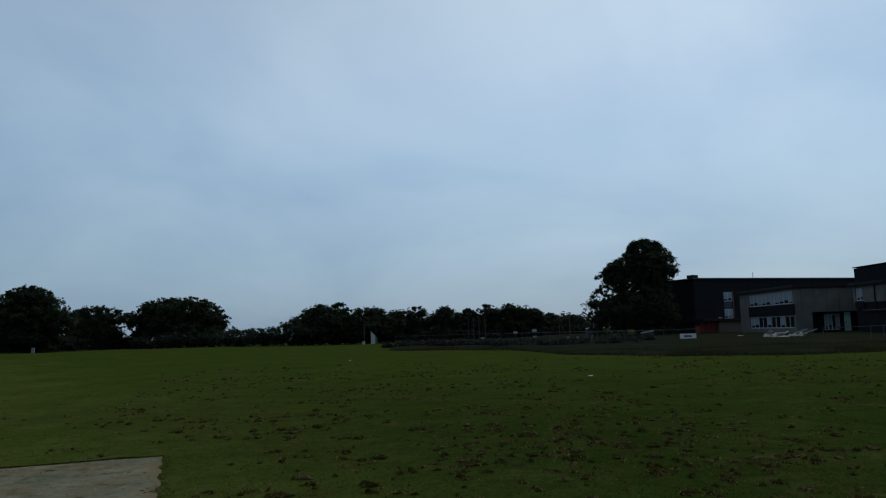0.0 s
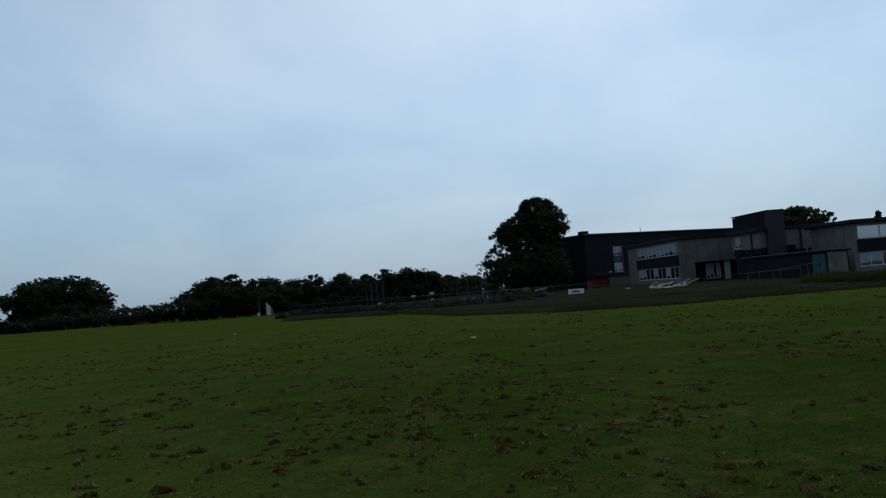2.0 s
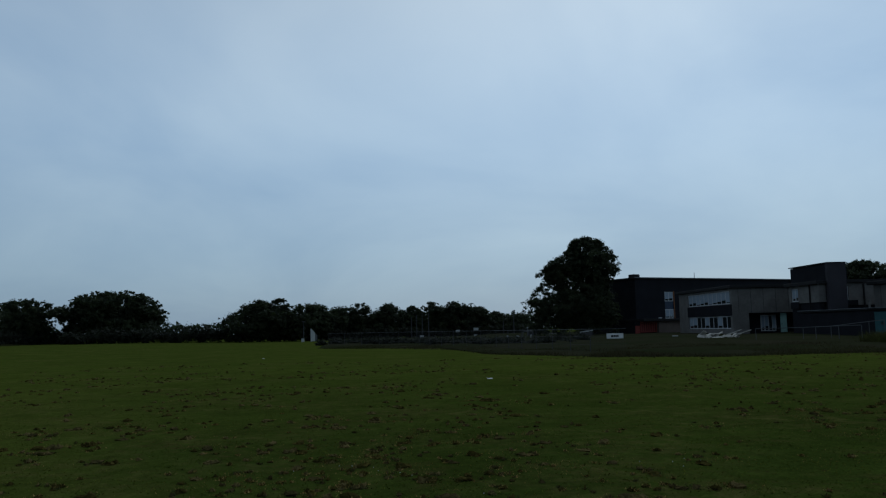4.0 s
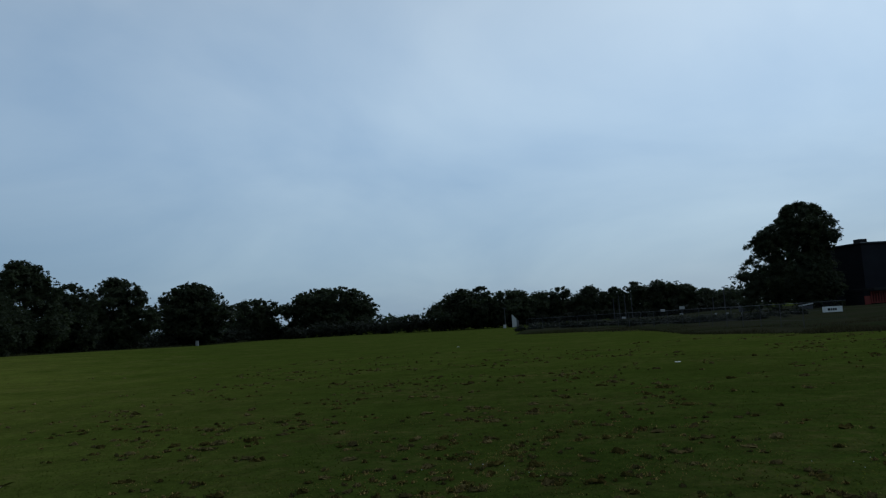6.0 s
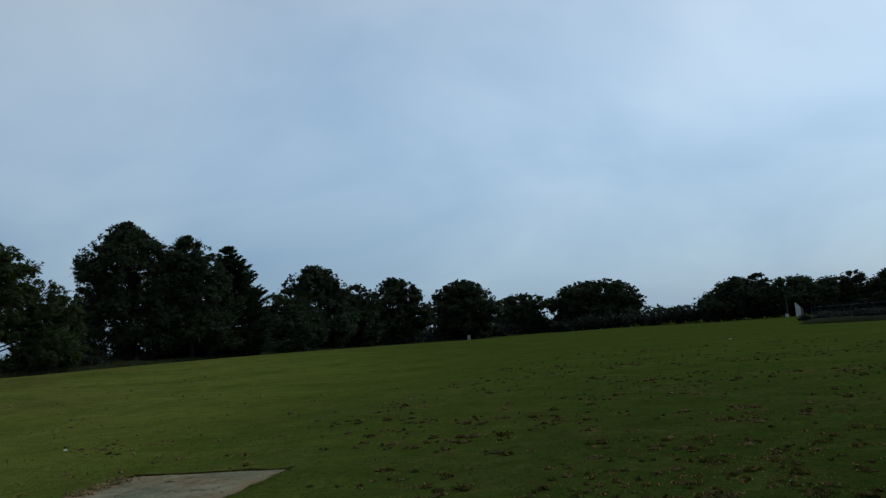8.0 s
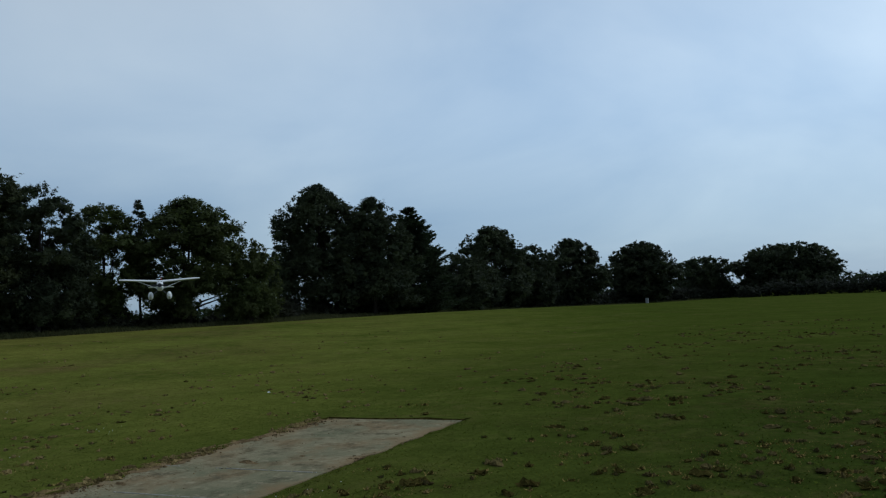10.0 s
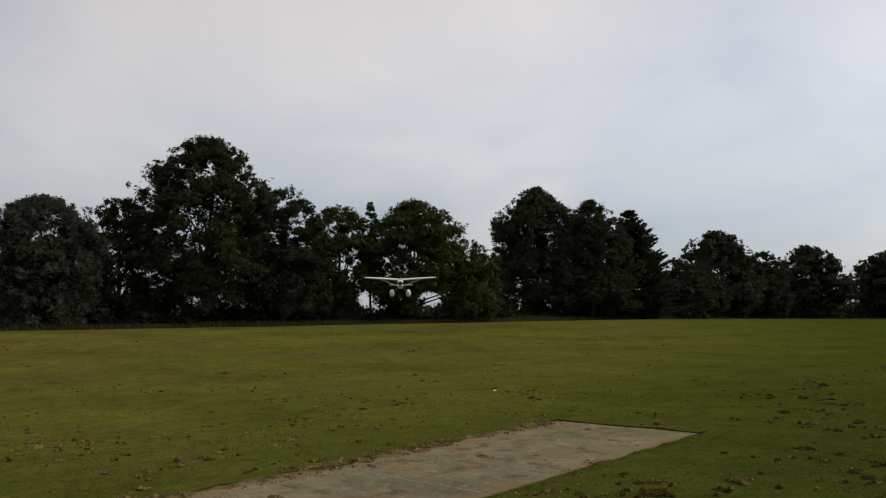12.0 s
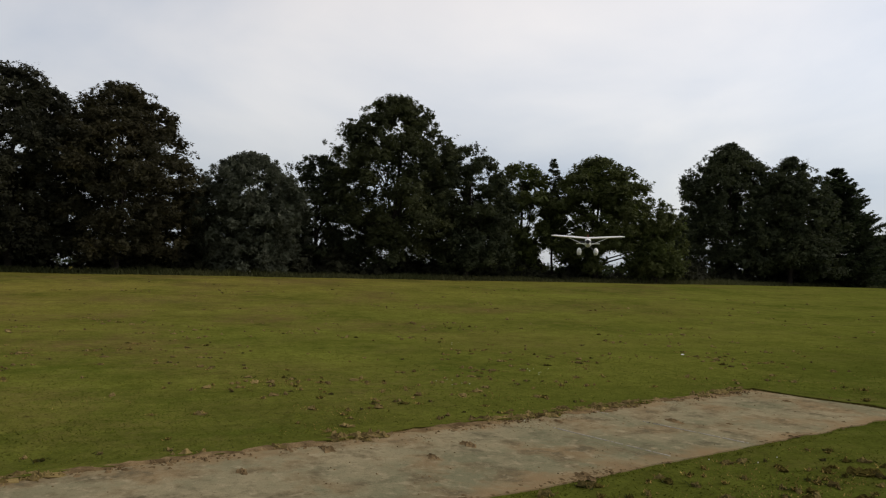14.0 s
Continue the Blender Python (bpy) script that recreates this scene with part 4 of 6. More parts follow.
def crown_mesh(name, mat, rng, centre, radius, count, size, squash=0.75, right=None, holes=(), spread=0.5, droop=0.0, fill=30):
    small, heart = foliage(rng, centre, radius, count, size, squash, spread, droop, fill)
    out = []
    for tris, more in ((small, 0.0), (heart, 0.25)):
        if holes:
            mid = tris.mean(1)
            u, keep = mid @ right, np.ones(len(tris), bool)
            ragged = 1 + 0.35 * rng.normal(size=len(tris))
            for hu, hz, ru, rz in holes:
                keep &= ((u - hu) / (ru + more)) ** 2 + ((mid[:, 2] - hz) / (rz + more)) ** 2 > ragged
            tris = tris[keep]
        out.append(tris)
    return triangles(name, np.concatenate(out), mat)


def tree(name, label, x, y, height, half, shape="oak", mat=None, foot=0.08, clumps=90, count=12000, size=0.2, seed=1, lump=0.15, group="", fill=1.0, holes=(), specks=0, limbs=(), rag=0.34, droop=0.0, close=32):
    """A tree: a tapered trunk with limbs, and a crown of leaf sprays gathered in clumps.
    half: half the crown's width; foot: where the crown begins, as a part of the height. holes: openings through the crown as (to the right, up, half-width, half-height),
    as seen from the field; specks: many small ones; limbs: boughs as (to the right, up) points. shape: a profile's name, or two profiles, to the left and to the right."""
    rng = np.random.default_rng(seed)
    size *= 0.93
    z0 = land(x, y) - 0.05
    root = thing(name, label, "tree", (x, y, z0), 0, group)
    away = Vector((x - 3.5, y - 3.0, 0)).normalized()
    right = np.array((away.y, -away.x, 0.0))
    aside = math.atan2(right[1], right[0])
    sides = [np.array(p).T for p in (shape if isinstance(shape, tuple) else (SHAPES[shape], SHAPES[shape]))]
    base = height * foot
    half *= 1.07

    def wide_at(u, a):
        f = min(1.0, max(0.0, 0.5 + 1.1 * math.cos(a - aside)))
        w = (1 - f) * np.interp(u, *sides[0]) + f * np.interp(u, *sides[1])
        return half * w * (1 + rag * noise.noise((1.3 * math.cos(a) + seed, 1.3 * math.sin(a), u * 3.1)))

    centre, radius = [], []
    top_r = 0.6 * lump * half
    while len(centre) < clumps:
        u, a = rng.random() ** 0.85, rng.uniform(0, 6.283)
        r = half * lump * rng.uniform(0.5, 1.3) * (1.15 - 0.4 * u)
        reach = max(0.0, wide_at(u, a) - r * 0.7) * math.sqrt(rng.uniform(0.2, 1.0))
        centre.append((reach * math.cos(a), reach * math.sin(a), base + r * 0.6 + (height - base - r * 0.6 - top_r) * u))
        radius.append(r)
    for _ in range(int(62 * fill)):  # heavy boughs inside close the crown
        u, a = rng.uniform(0.03, 0.86), rng.uniform(0, 6.283)
        r = half * rng.uniform(0.18, 0.30) * (1.1 - 0.5 * u)
        reach = max(0.0, wide_at(u, a) * 0.9 - r) * math.sqrt(rng.random())
        centre.append((reach * math.cos(a), reach * math.sin(a), base + r * 0.7 + (height - base - r * 1.7) * u))
        radius.append(r)
    for _ in range(int(clumps * 1.7)):  # small sprays that fray the outline
        u, a = rng.uniform(0.05, 1.0) ** 0.75, rng.uniform(0, 6.283)
        r = rng.uniform(0.03, 0.075) * (half * 0.6 + 1.6)
        reach = max(0.0, wide_at(u, a) - r * 0.5) * rng.uniform(0.80, 1.0)
        centre.append((reach * math.cos(a), reach * math.sin(a), base + r + (height - base - r * 1.6) * u))
        radius.append(r)
    centre, radius = np.array(centre), np.array(radius)
    open_at = [tuple(h) for h in holes]
    for _ in range(specks):
        z = height * rng.uniform(0.12, 0.8)
        big = rng.uniform(0.07, 0.17)
        s = rng.choice((-1, 1))
        open_at.append((s * rng.uniform(0, 0.75) * half * float(np.interp((z - base) / (height - base), *sides[0 if s < 0 else 1])), z, big, big * rng.uniform(0.7, 1.4)))
    ob = new("crown", crown_mesh("crown", mat or LEAF, rng, centre, radius, count, size, 0.72, right, open_at, 0.5, droop, close))
    ob.parent = root
    tagged(ob, "dense dark green foliage")
    wood = Geo()
    thick = (0.014 * height + 0.03) * (0.55 if half < 1.6 else 1.0)
    bend = rng.normal(0, 0.03 * height, (4, 2))
    spine = [(0, 0, -0.1), (bend[0][0] * 0.3, bend[0][1] * 0.3, height * 0.18), (bend[1][0] * 0.6, bend[1][1] * 0.6, height * 0.45), (bend[2][0], bend[2][1], height * 0.85)]
    wood.tube(spine, [thick * 1.3, thick, thick * 0.65, thick * 0.15], 8)
    for k in rng.choice(clumps, min(16, clumps), replace=False):
        c = centre[k] * np.array([0.92, 0.92, 0.97])
        t0 = min(0.15 + 0.35 * rng.random(), 0.8 * c[2] / height)
        s = np.array([np.interp(t0 * height, [p[2] for p in spine], [p[i] for p in spine]) for i in range(3)])
        mid = (s + c) / 2 + np.array([0, 0, 0.05 * height])
        wood.tube([s, (s + mid) / 2 + rng.normal(0, 0.12, 3), mid, c], [thick * 0.42, thick * 0.32, thick * 0.22, thick * 0.06], 6)
        for _ in range(2):
            wood.tube([mid, (mid + c) / 2 + rng.normal(0, 0.35, 3), c * np.array([0.8, 0.8, 0.94]) + rng.normal(0, 0.35, 3)], [thick * 0.14, thick * 0.1, thick * 0.03], 5)
    for bough in limbs:
        line = [(float(right[0]) * u, float(right[1]) * u, h) for u, h in bough]
        wood.tube(line, [thick * (0.62 - 0.42 * k / (len(line) - 1)) for k in range(len(line))], 7)
    part("trunk", wood, BARK, root, smooth=True)
    return root


def conifer(label, x, y, height, half, seed, group, size=0.17):
    """A conifer: a straight stem, whorls of branches that sink and turn up at their tips, needle sprays along them."""
    rng = np.random.default_rng(seed)
    root = thing("conifer_tree", label, "tree", (x, y, land(x, y) - 0.05), 0, group)
    wood, tris = Geo(), []
    wood.tube([(0, 0, -0.1), (0.1, 0, height * 0.5), (0, 0.05, height)], [0.24, 0.15, 0.02], 8)
    z = 0.6
    while z < height - 0.2:
        u = z / height
        long = half * min(1.0, (1 - u) * 1.45) ** 0.9 * rng.uniform(0.72, 1.05) + 0.25
        for k in range(19 if u < 0.85 else 7):
            a, reach = rng.uniform(0, 6.283), long * rng.uniform(0.6, 1.12)
            out, cross = np.array([math.cos(a), math.sin(a), 0]), np.array([-math.sin(a), math.cos(a), 0])
            sink = -0.10 + 0.30 * u
            line = [np.array([0, 0, z]) + out * reach * f + np.array([0, 0, reach * (sink * f + 0.22 * f ** 3)]) for f in (0, 0.35, 0.7, 1.0)]
            wood.tube(line, [0.05, 0.035, 0.02, 0.008], 5)
            n = int(90 + 170 * reach / half)
            f = rng.random(n) ** 0.7
            at = np.array([[np.interp(q, (0, 0.35, 0.7, 1.0), [p[i] for p in line]) for i in range(3)] for q in f])
            w = (0.16 + 0.26 * reach * (1 - f)) * rng.uniform(-1, 1, n)
            at += cross * w[:, None] + rng.normal(0, 0.06, (n, 3)) - np.array([0, 0, 0.3]) * np.abs(w)[:, None]
            d = unit(out + cross * np.sign(w)[:, None] * 0.8 + 0.4 * rng.normal(size=(n, 3)))
            side = unit(np.cross(d, np.array([0, 0, 1.0]) + 0.5 * rng.normal(size=(n, 3))))
            s = (size * rng.uniform(0.6, 1.3, n))[:, None]
            tris.append(np.stack([at + d * s * 1.3, at - d * s * 0.6 + side * s * 0.5, at - d * s * 0.6 - side * s * 0.5], 1))
        z += rng.uniform(0.32, 0.55)
    ob = new("crown", triangles("crown", np.concatenate(tris), LEAF_DARK))
    ob.parent = root
    tagged(ob, "layered dark needles")
    part("trunk", wood, BARK, root, smooth=True)
    return root


# the wood along the west side, from south to north
W = "trees along the west edge of the field"
OAK = "tall dark green broadleaf tree in full leaf"
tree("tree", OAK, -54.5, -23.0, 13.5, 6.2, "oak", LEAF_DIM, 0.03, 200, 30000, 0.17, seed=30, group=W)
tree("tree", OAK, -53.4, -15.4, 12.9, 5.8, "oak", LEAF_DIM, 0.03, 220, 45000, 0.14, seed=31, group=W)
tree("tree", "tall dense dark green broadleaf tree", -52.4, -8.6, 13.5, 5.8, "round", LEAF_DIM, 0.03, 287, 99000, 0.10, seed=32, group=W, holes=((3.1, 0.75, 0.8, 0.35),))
tree("tree", "tall dark green broadleaf tree, browned at its top", -52.3, -2.3, 12.8, 5.3, "round", LEAF_BROWN, 0.04, 287, 99000, 0.10, seed=33, group=W, specks=10, holes=((-3.35, 0.75, 0.8, 0.35), (3.4, 5.2, 0.4, 0.25)))
tree("willow_tree", "grey-green rounded willow with drooping leaves", -53.2, 6.4, 8.9, 4.4, "round", LEAF_GREY, 0.02, 255, 100000, 0.10, seed=34, group=W, droop=0.6)
tree("tree", "small dark tree between two taller ones", -56.7, 11.6, 9.5, 4.3, "round", LEAF, 0.03, 137, 46200, 0.10, seed=35, group=W)
tree("tree", "tallest oak of the row, with sky between its boughs", -55.0, 17.3, 14.3, 5.4, TALL_OAK, LEAF_OLIVE, 0.06, 260, 104500, 0.10, seed=36, group=W, specks=12, holes=((-2.3, 3.7, 0.32, 0.22), (-1.6, 9.9, 0.35, 0.22), (0.0, 12.0, 0.4, 0.2), (-3.2, 6.9, 0.28, 0.3)))
tree("tree", "narrow dark green tree beside the tallest oak", -53.3, 22.6, 10.7, 4.3, "round", LEAF, 0.05, 162, 56100, 0.10, seed=37, group=W, specks=6)
tree("tree", "light yellow-green slender tree in full leaf", -57.1, 28.7, 10.1, 4.1, "round", LEAF_WARM, 0.04, 140, 44000, 0.10, seed=38, group=W, specks=2, fill=1.6, holes=((-0.7, 7.6, 0.3, 0.45), (2.3, 2.1, 0.8, 0.8)))
tree("birch_tree", "thin sparse birch showing its stem", -56.2, 31.3, 10.4, 1.0, "round", LEAF, 0.3, 40, 9000, 0.10, seed=58, group=W, fill=0.1, lump=0.3)
tree("maple_tree", "yellowish-green spreading maple with bare low boughs", -54.2, 34.3, 10.5, 5.0, "round", LEAF_WARM, 0.05, 230, 77000, 0.10, seed=39, group=W, fill=1.6, holes=((1.35, 2.05, 1.25, 0.8), (-4.2, 2.1, 1.0, 0.85), (0.0, 5.8, 0.45, 0.5)), limbs=(((0.0, 1.2), (0.9, 2.0), (2.6, 2.55)), ((0.1, 1.3), (1.0, 1.75), (2.6, 2.25))))
tree("maple_tree", "low yellowish-green bushy maple", -52.1, 38.6, 7.0, 2.7, "round", LEAF_WARM, 0.02, 110, 39600, 0.10, seed=40, group=W, fill=1.5, holes=((-2.2, 2.05, 1.0, 0.8),))
tree("tree", OAK, -60.0, 51.7, 13.8, 6.3, "spread", LEAF, 0.05, 285, 96800, 0.11, seed=41, group=W, specks=4)
tree("tree", "dark broadleaf tree with a rounded top", -56.2, 55.5, 12.2, 4.9, "spread", LEAF, 0.05, 212, 67900, 0.12, seed=42, group=W, specks=4)
conifer("dark pointed conifer with layered branches", -58.9, 63.6, 12.0, 5.6, 43, W)
tree("tree", "rounded dark green field tree", -72.8, 93.6, 12.9, 6.9, "oak", LEAF, 0.03, 212, 45400, 0.18, seed=44, group=W)
tree("tree", "low rounded dark tree", -72.5, 103.3, 10.3, 4.3, "round", LEAF, 0.03, 127, 24800, 0.18, seed=45, group=W)
tree("tree", "rounded dark green field tree", -76.1, 118.8, 12.4, 6.4, "oak", LEAF, 0.03, 191, 37100, 0.20, seed=46, group=W)
tree("tree", "rounded dark green field tree", -76.6, 144.5, 12.6, 8.2, "oak", LEAF, 0.03, 201, 37100, 0.22, seed=47, group=W)
tree("tree", "small flat-topped dark tree", -76.2, 170.6, 9.8, 6.7, "flat", LEAF, 0.04, 148, 28900, 0.23, seed=48, group=W)
tree("tree", "broad flat-topped tree, lighter on one side", -60.8, 180.5, 11.5, 11.0, "flat", LEAF, 0.03, 255, 45400, 0.24, seed=49, group=W)
tree("sapling", "low dark bushy tree filling a gap in the row", -63.5, 76.0, 7.2, 4.0, "round", LEAF, 0.0, 120, 26000, 0.15, seed=81, group=W)
tree("sapling", "low dark bushy tree filling a gap in the row", -67.5, 83.5, 7.6, 4.2, "round", LEAF, 0.0, 120, 26000, 0.16, seed=82, group=W)
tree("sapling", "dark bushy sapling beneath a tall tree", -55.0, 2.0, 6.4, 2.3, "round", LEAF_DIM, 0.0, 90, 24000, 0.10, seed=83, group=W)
# the row to the north, behind the courts
N = "trees beyond the courts"
for tx, ty, th, tw, ts, tseed in ((-22.8, 144, 7.6, 4.6, "oak", 60), (-19.6, 146, 8.0, 2.2, "round", 71), (-14.3, 145.3, 7.0, 4.5, "round", 61), (-9.0, 149.7, 6.5, 2.5, "round", 62), (-5.4, 149.9, 6.9, 2.4, "round", 63),
                                  (-0.1, 148, 6.8, 3.0, "oak", 64), (4.5, 149.9, 6.2, 2.2, "oak", 65), (8.1, 149.8, 6.9, 2.5, "oak", 66), (12.5, 147.5, 6.8, 3.1, "round", 67),
                                  (16.9, 149, 5.6, 2.5, "oak", 68), (20.4, 153.6, 4.6, 2.4, "oak", 69), (24.0, 148.2, 3.9, 2.6, "round", 70)):
    tree("tree", "dark tree of a far row seen against the sky", tx * 1.04, ty * 1.04, th * 1.04 - 0.07, tw * 1.35, "dome" if ts == "round" else ts, LEAF, 0.01, 120, 18000, 0.18, seed=tseed, group=N, lump=0.19, rag=0.6)
tree("tree", "large dark spreading tree beside the school building", 24.9, 97.6, 12.25, 8.25, SCHOOL_TREE, LEAF, 0.0, 420, 110000, 0.13, seed=50, lump=0.085, specks=6, rag=0.55, holes=((-4.9, 6.1, 0.35, 0.3), (-4.2, 5.7, 0.4, 0.25), (-3.5, 5.5, 0.35, 0.25), (-5.6, 5.5, 0.3, 0.3)))
tree("tree", "broad tree behind the school roof", 56.6, 92.0, 8.3, 4.4, "round", LEAF, 0.3, 190, 30000, 0.18, seed=51)
tree("tree", "tip of a tree above the school roof", 58.3, 79.5, 6.2, 1.5, "spire", LEAF, 0.1, 85, 9900, 0.17, seed=52)
tree("birch_tree", "drooping birch at the corner of the school", 34.9, 43.6, 5.4, 1.8, "round", LEAF, 0.1, 110, 24000, 0.07, seed=53, droop=0.7, fill=0.5, close=5)


def far_wood():
    """The low wooded skyline all round."""
    rng = np.random.default_rng(77)
    centre, radius = [], []
    for k in range(800):
        a = radians(-150 + 300 * k / 800)
        d = 330 + 40 * rng.random()
        tall = 6.0 + 2.6 * noise.noise((k * 0.06, 2.0, 0)) + 1.5 * rng.random()
        r = 0.45 * tall
        for h in (0.25, 0.68):
            centre.append((d * math.sin(a), d * math.cos(a), tall * h))
            radius.append(r * 1.1)
    tagged(new("far_woods", crown_mesh("far_woods", LEAF_DARK, rng, np.array(centre), np.array(radius), 50000, 0.8, spread=0.0, fill=14)), "distant dark belt of trees on the skyline", "woods", kind="stuff")


far_wood()


def undergrowth():
    """Dark bushes under the west trees, open where daylight shows beneath the boughs."""
    rng = np.random.default_rng(21)
    centre, radius = [], []
    y = -30.0
    while y < 182:
        x = np.interp(y, [-30, 22, 48, 75, 100, 140, 182], [-54.5, -54.5, -57, -66, -74, -78, -70]) + rng.normal(0, 0.7)
        shut = not (-6.8 < y < -4.6 or 29.6 < y < 31.8 or 35.6 < y < 38.9 or 47.5 < y < 49.5 or 53.0 < y < 54.6)
        r = rng.uniform(0.8, 1.3) if shut else 0.55
        centre.append((x, y, land(x, y) + r * 0.55))
        radius.append(r)
        if shut and rng.random() < 0.85:
            centre.append((x - 1.2, y + 0.4, land(x, y) + r * 1.3))
            radius.append(r * 0.9)
        if shut:
            centre.append((x - 3.2 + rng.normal(0, 0.6), y, land(x, y) + 0.5))
            radius.append(rng.uniform(0.6, 0.9))
        if y > 72 and shut:
            centre.append((x - 1.5, y, land(x, y) + 1.4))
            radius.append(rng.uniform(1.7, 2.8))
        y += rng.uniform(0.45, 0.9) * (1 if y < 72 else 1.5)
    for k in range(110):
        x = -62 + 92 * k / 110
        r = rng.uniform(0.9, 1.7) * (1.6 if x < -30 else 1.0)
        centre.append((x, 149 + 7 * max(0, -x - 30) / 30 + rng.normal(0, 1.0), r * 0.7))
        radius.append(r)
    centre, radius = np.array(centre), np.array(radius)
    far = centre[:, 1] > 70
    # the far hedge gets the leaf colour that already holds its shade
    for name, mat, side, count, size, label in (("undergrowth", LEAF_DIM, ~far, 90000, 0.13, "dark scrub and saplings beneath the trees"), ("hedgerow", LEAF_SHADED, far, 90000, 0.17, "dark hedge at the far edge of the field, shade put into its leaf colour")):
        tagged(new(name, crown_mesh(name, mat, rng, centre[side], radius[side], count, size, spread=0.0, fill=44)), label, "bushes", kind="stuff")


undergrowth()


def fence_scrub():
    """Low scrub added behind the courts' fence for the darkness there, with shade in its leaf colour."""
    rng = np.random.default_rng(33)
    centre, radius = [], []
    for k in range(260):
        f = rng.random()
        x, y = np.interp(f, [0, 0.45, 0.75, 1], [-7, 5, 10.5, 17.5]), np.interp(f, [0, 0.45, 0.75, 1], [97, 84, 72, 66])
        x, y = x + rng.normal(0, 0.9), y + abs(rng.normal(0, 5.0))
        r = rng.uniform(0.3, 0.75)
        centre.append((x, y, land(x, y) + r * 0.5))
        radius.append(r)
    tagged(new("scrub", crown_mesh("scrub", LEAF_SHADED, rng, np.array(centre), np.array(radius), 60000, 0.09, spread=0.0)), "low scrub added for the darkness behind the wire fence", "bushes", kind="stuff")


fence_scrub()


# ---- school building ----
def wall_geo(geo, start, way, long, z0, z1, thick, holes=()):
    """An upright wall from start along way, thickened to its left; holes are (u0, u1, v0, v1) in metres along and up."""
    us = sorted({0.0, long, *(u for h in holes for u in h[:2])})
    vs = sorted({z0, z1, *(v for h in holes for v in h[2:])})
    m = Matrix.Translation((start[0], start[1], 0)) @ Matrix.Rotation(math.atan2(way[1], way[0]), 4, "Z")
    for u0, u1 in zip(us, us[1:]):
        for v0, v1 in zip(vs, vs[1:]):
            if not any(h[0] - 1e-6 < (u0 + u1) / 2 < h[1] + 1e-6 and h[2] - 1e-6 < (v0 + v1) / 2 < h[3] + 1e-6 for h in holes):
                geo.box(u0, u1, 0, thick, v0, v1, m)
    return m


def window(parent, m, u0, u1, v0, v1, panes=1, sky_pane=0.0, inset=0.08):
    """A framed window in an opening: frame bars, glass panes and, before some of them, a pale sheet for bright sky."""
    root = new("window")
    root.parent = parent
    bars = Geo()
    w = 0.085
    bars.box(u0, u1, inset, inset + 0.07, v0, v0 + w, m).box(u0, u1, inset, inset + 0.07, v1 - w, v1, m)
    step = (u1 - u0) / panes
    for k in range(panes + 1):
        c = min(max(u0 + k * step, u0 + w / 2), u1 - w / 2)
        bars.box(c - w / 2, c + w / 2, inset + 0.002, inset + 0.072, v0 + w, v1 - w, m)
    part("window_frame", bars, FRAME, root)
    for k in range(panes):
        part("pane", Geo().box(u0 + k * step + w / 2, u0 + (k + 1) * step - w / 2, inset + 0.03, inset + 0.04, v0 + w, v1 - w, m), GLASS, root)
        # the sky's brightness in the glass, put in as a pale bluish sheet
        if sky_pane and ((k * 7 + 3) % 10) / 10 < sky_pane:
            drop = 0.72 + 0.27 * ((k * 5 + 2) % 7) / 7
            part("sky_pane", Geo().box(u0 + k * step + w / 2, u0 + (k + 1) * step - w / 2, inset + 0.012, inset + 0.02, v1 - w - drop * (v1 - v0 - 2 * w), v1 - w, m), SKY_PANE, root, "pale sheet putting bright sky into the pane")
    return root


def shell(root, x0, x1, y0, y1, z0, z1, mat, west=(), south=(), roof_over=0.25, roof_mat=None, fascia=0.28):
    """A flat-roofed block with openings in its west and south walls. Returns the matrices of both walls."""
    g = Geo()
    mw = wall_geo(g, (x0, y1), (0, -1), y1 - y0, z0, z1, 0.3, west)
    part("wall", g, mat, root)
    g = Geo()
    ms = wall_geo(g, (x0 + 0.3, y0), (1, 0), x1 - x0 - 0.3, z0, z1, 0.3, south)
    part("wall", g, mat, root)
    g = Geo()
    g.box(x1 - 0.3, x1, y0 + 0.3, y1, z0, z1)
    part("wall", g, mat, root)
    g = Geo()
    g.box(x0 + 0.3, x1 - 0.3, y1 - 0.3, y1, z0, z1)
    part("wall", g, mat, root)
    part("roof", Geo().box(x0 - roof_over, x1 + roof_over, y0 - roof_over, y1 + roof_over, z1, z1 + fascia, bevel=0.02), roof_mat or ROOF, root)
    return mw, ms


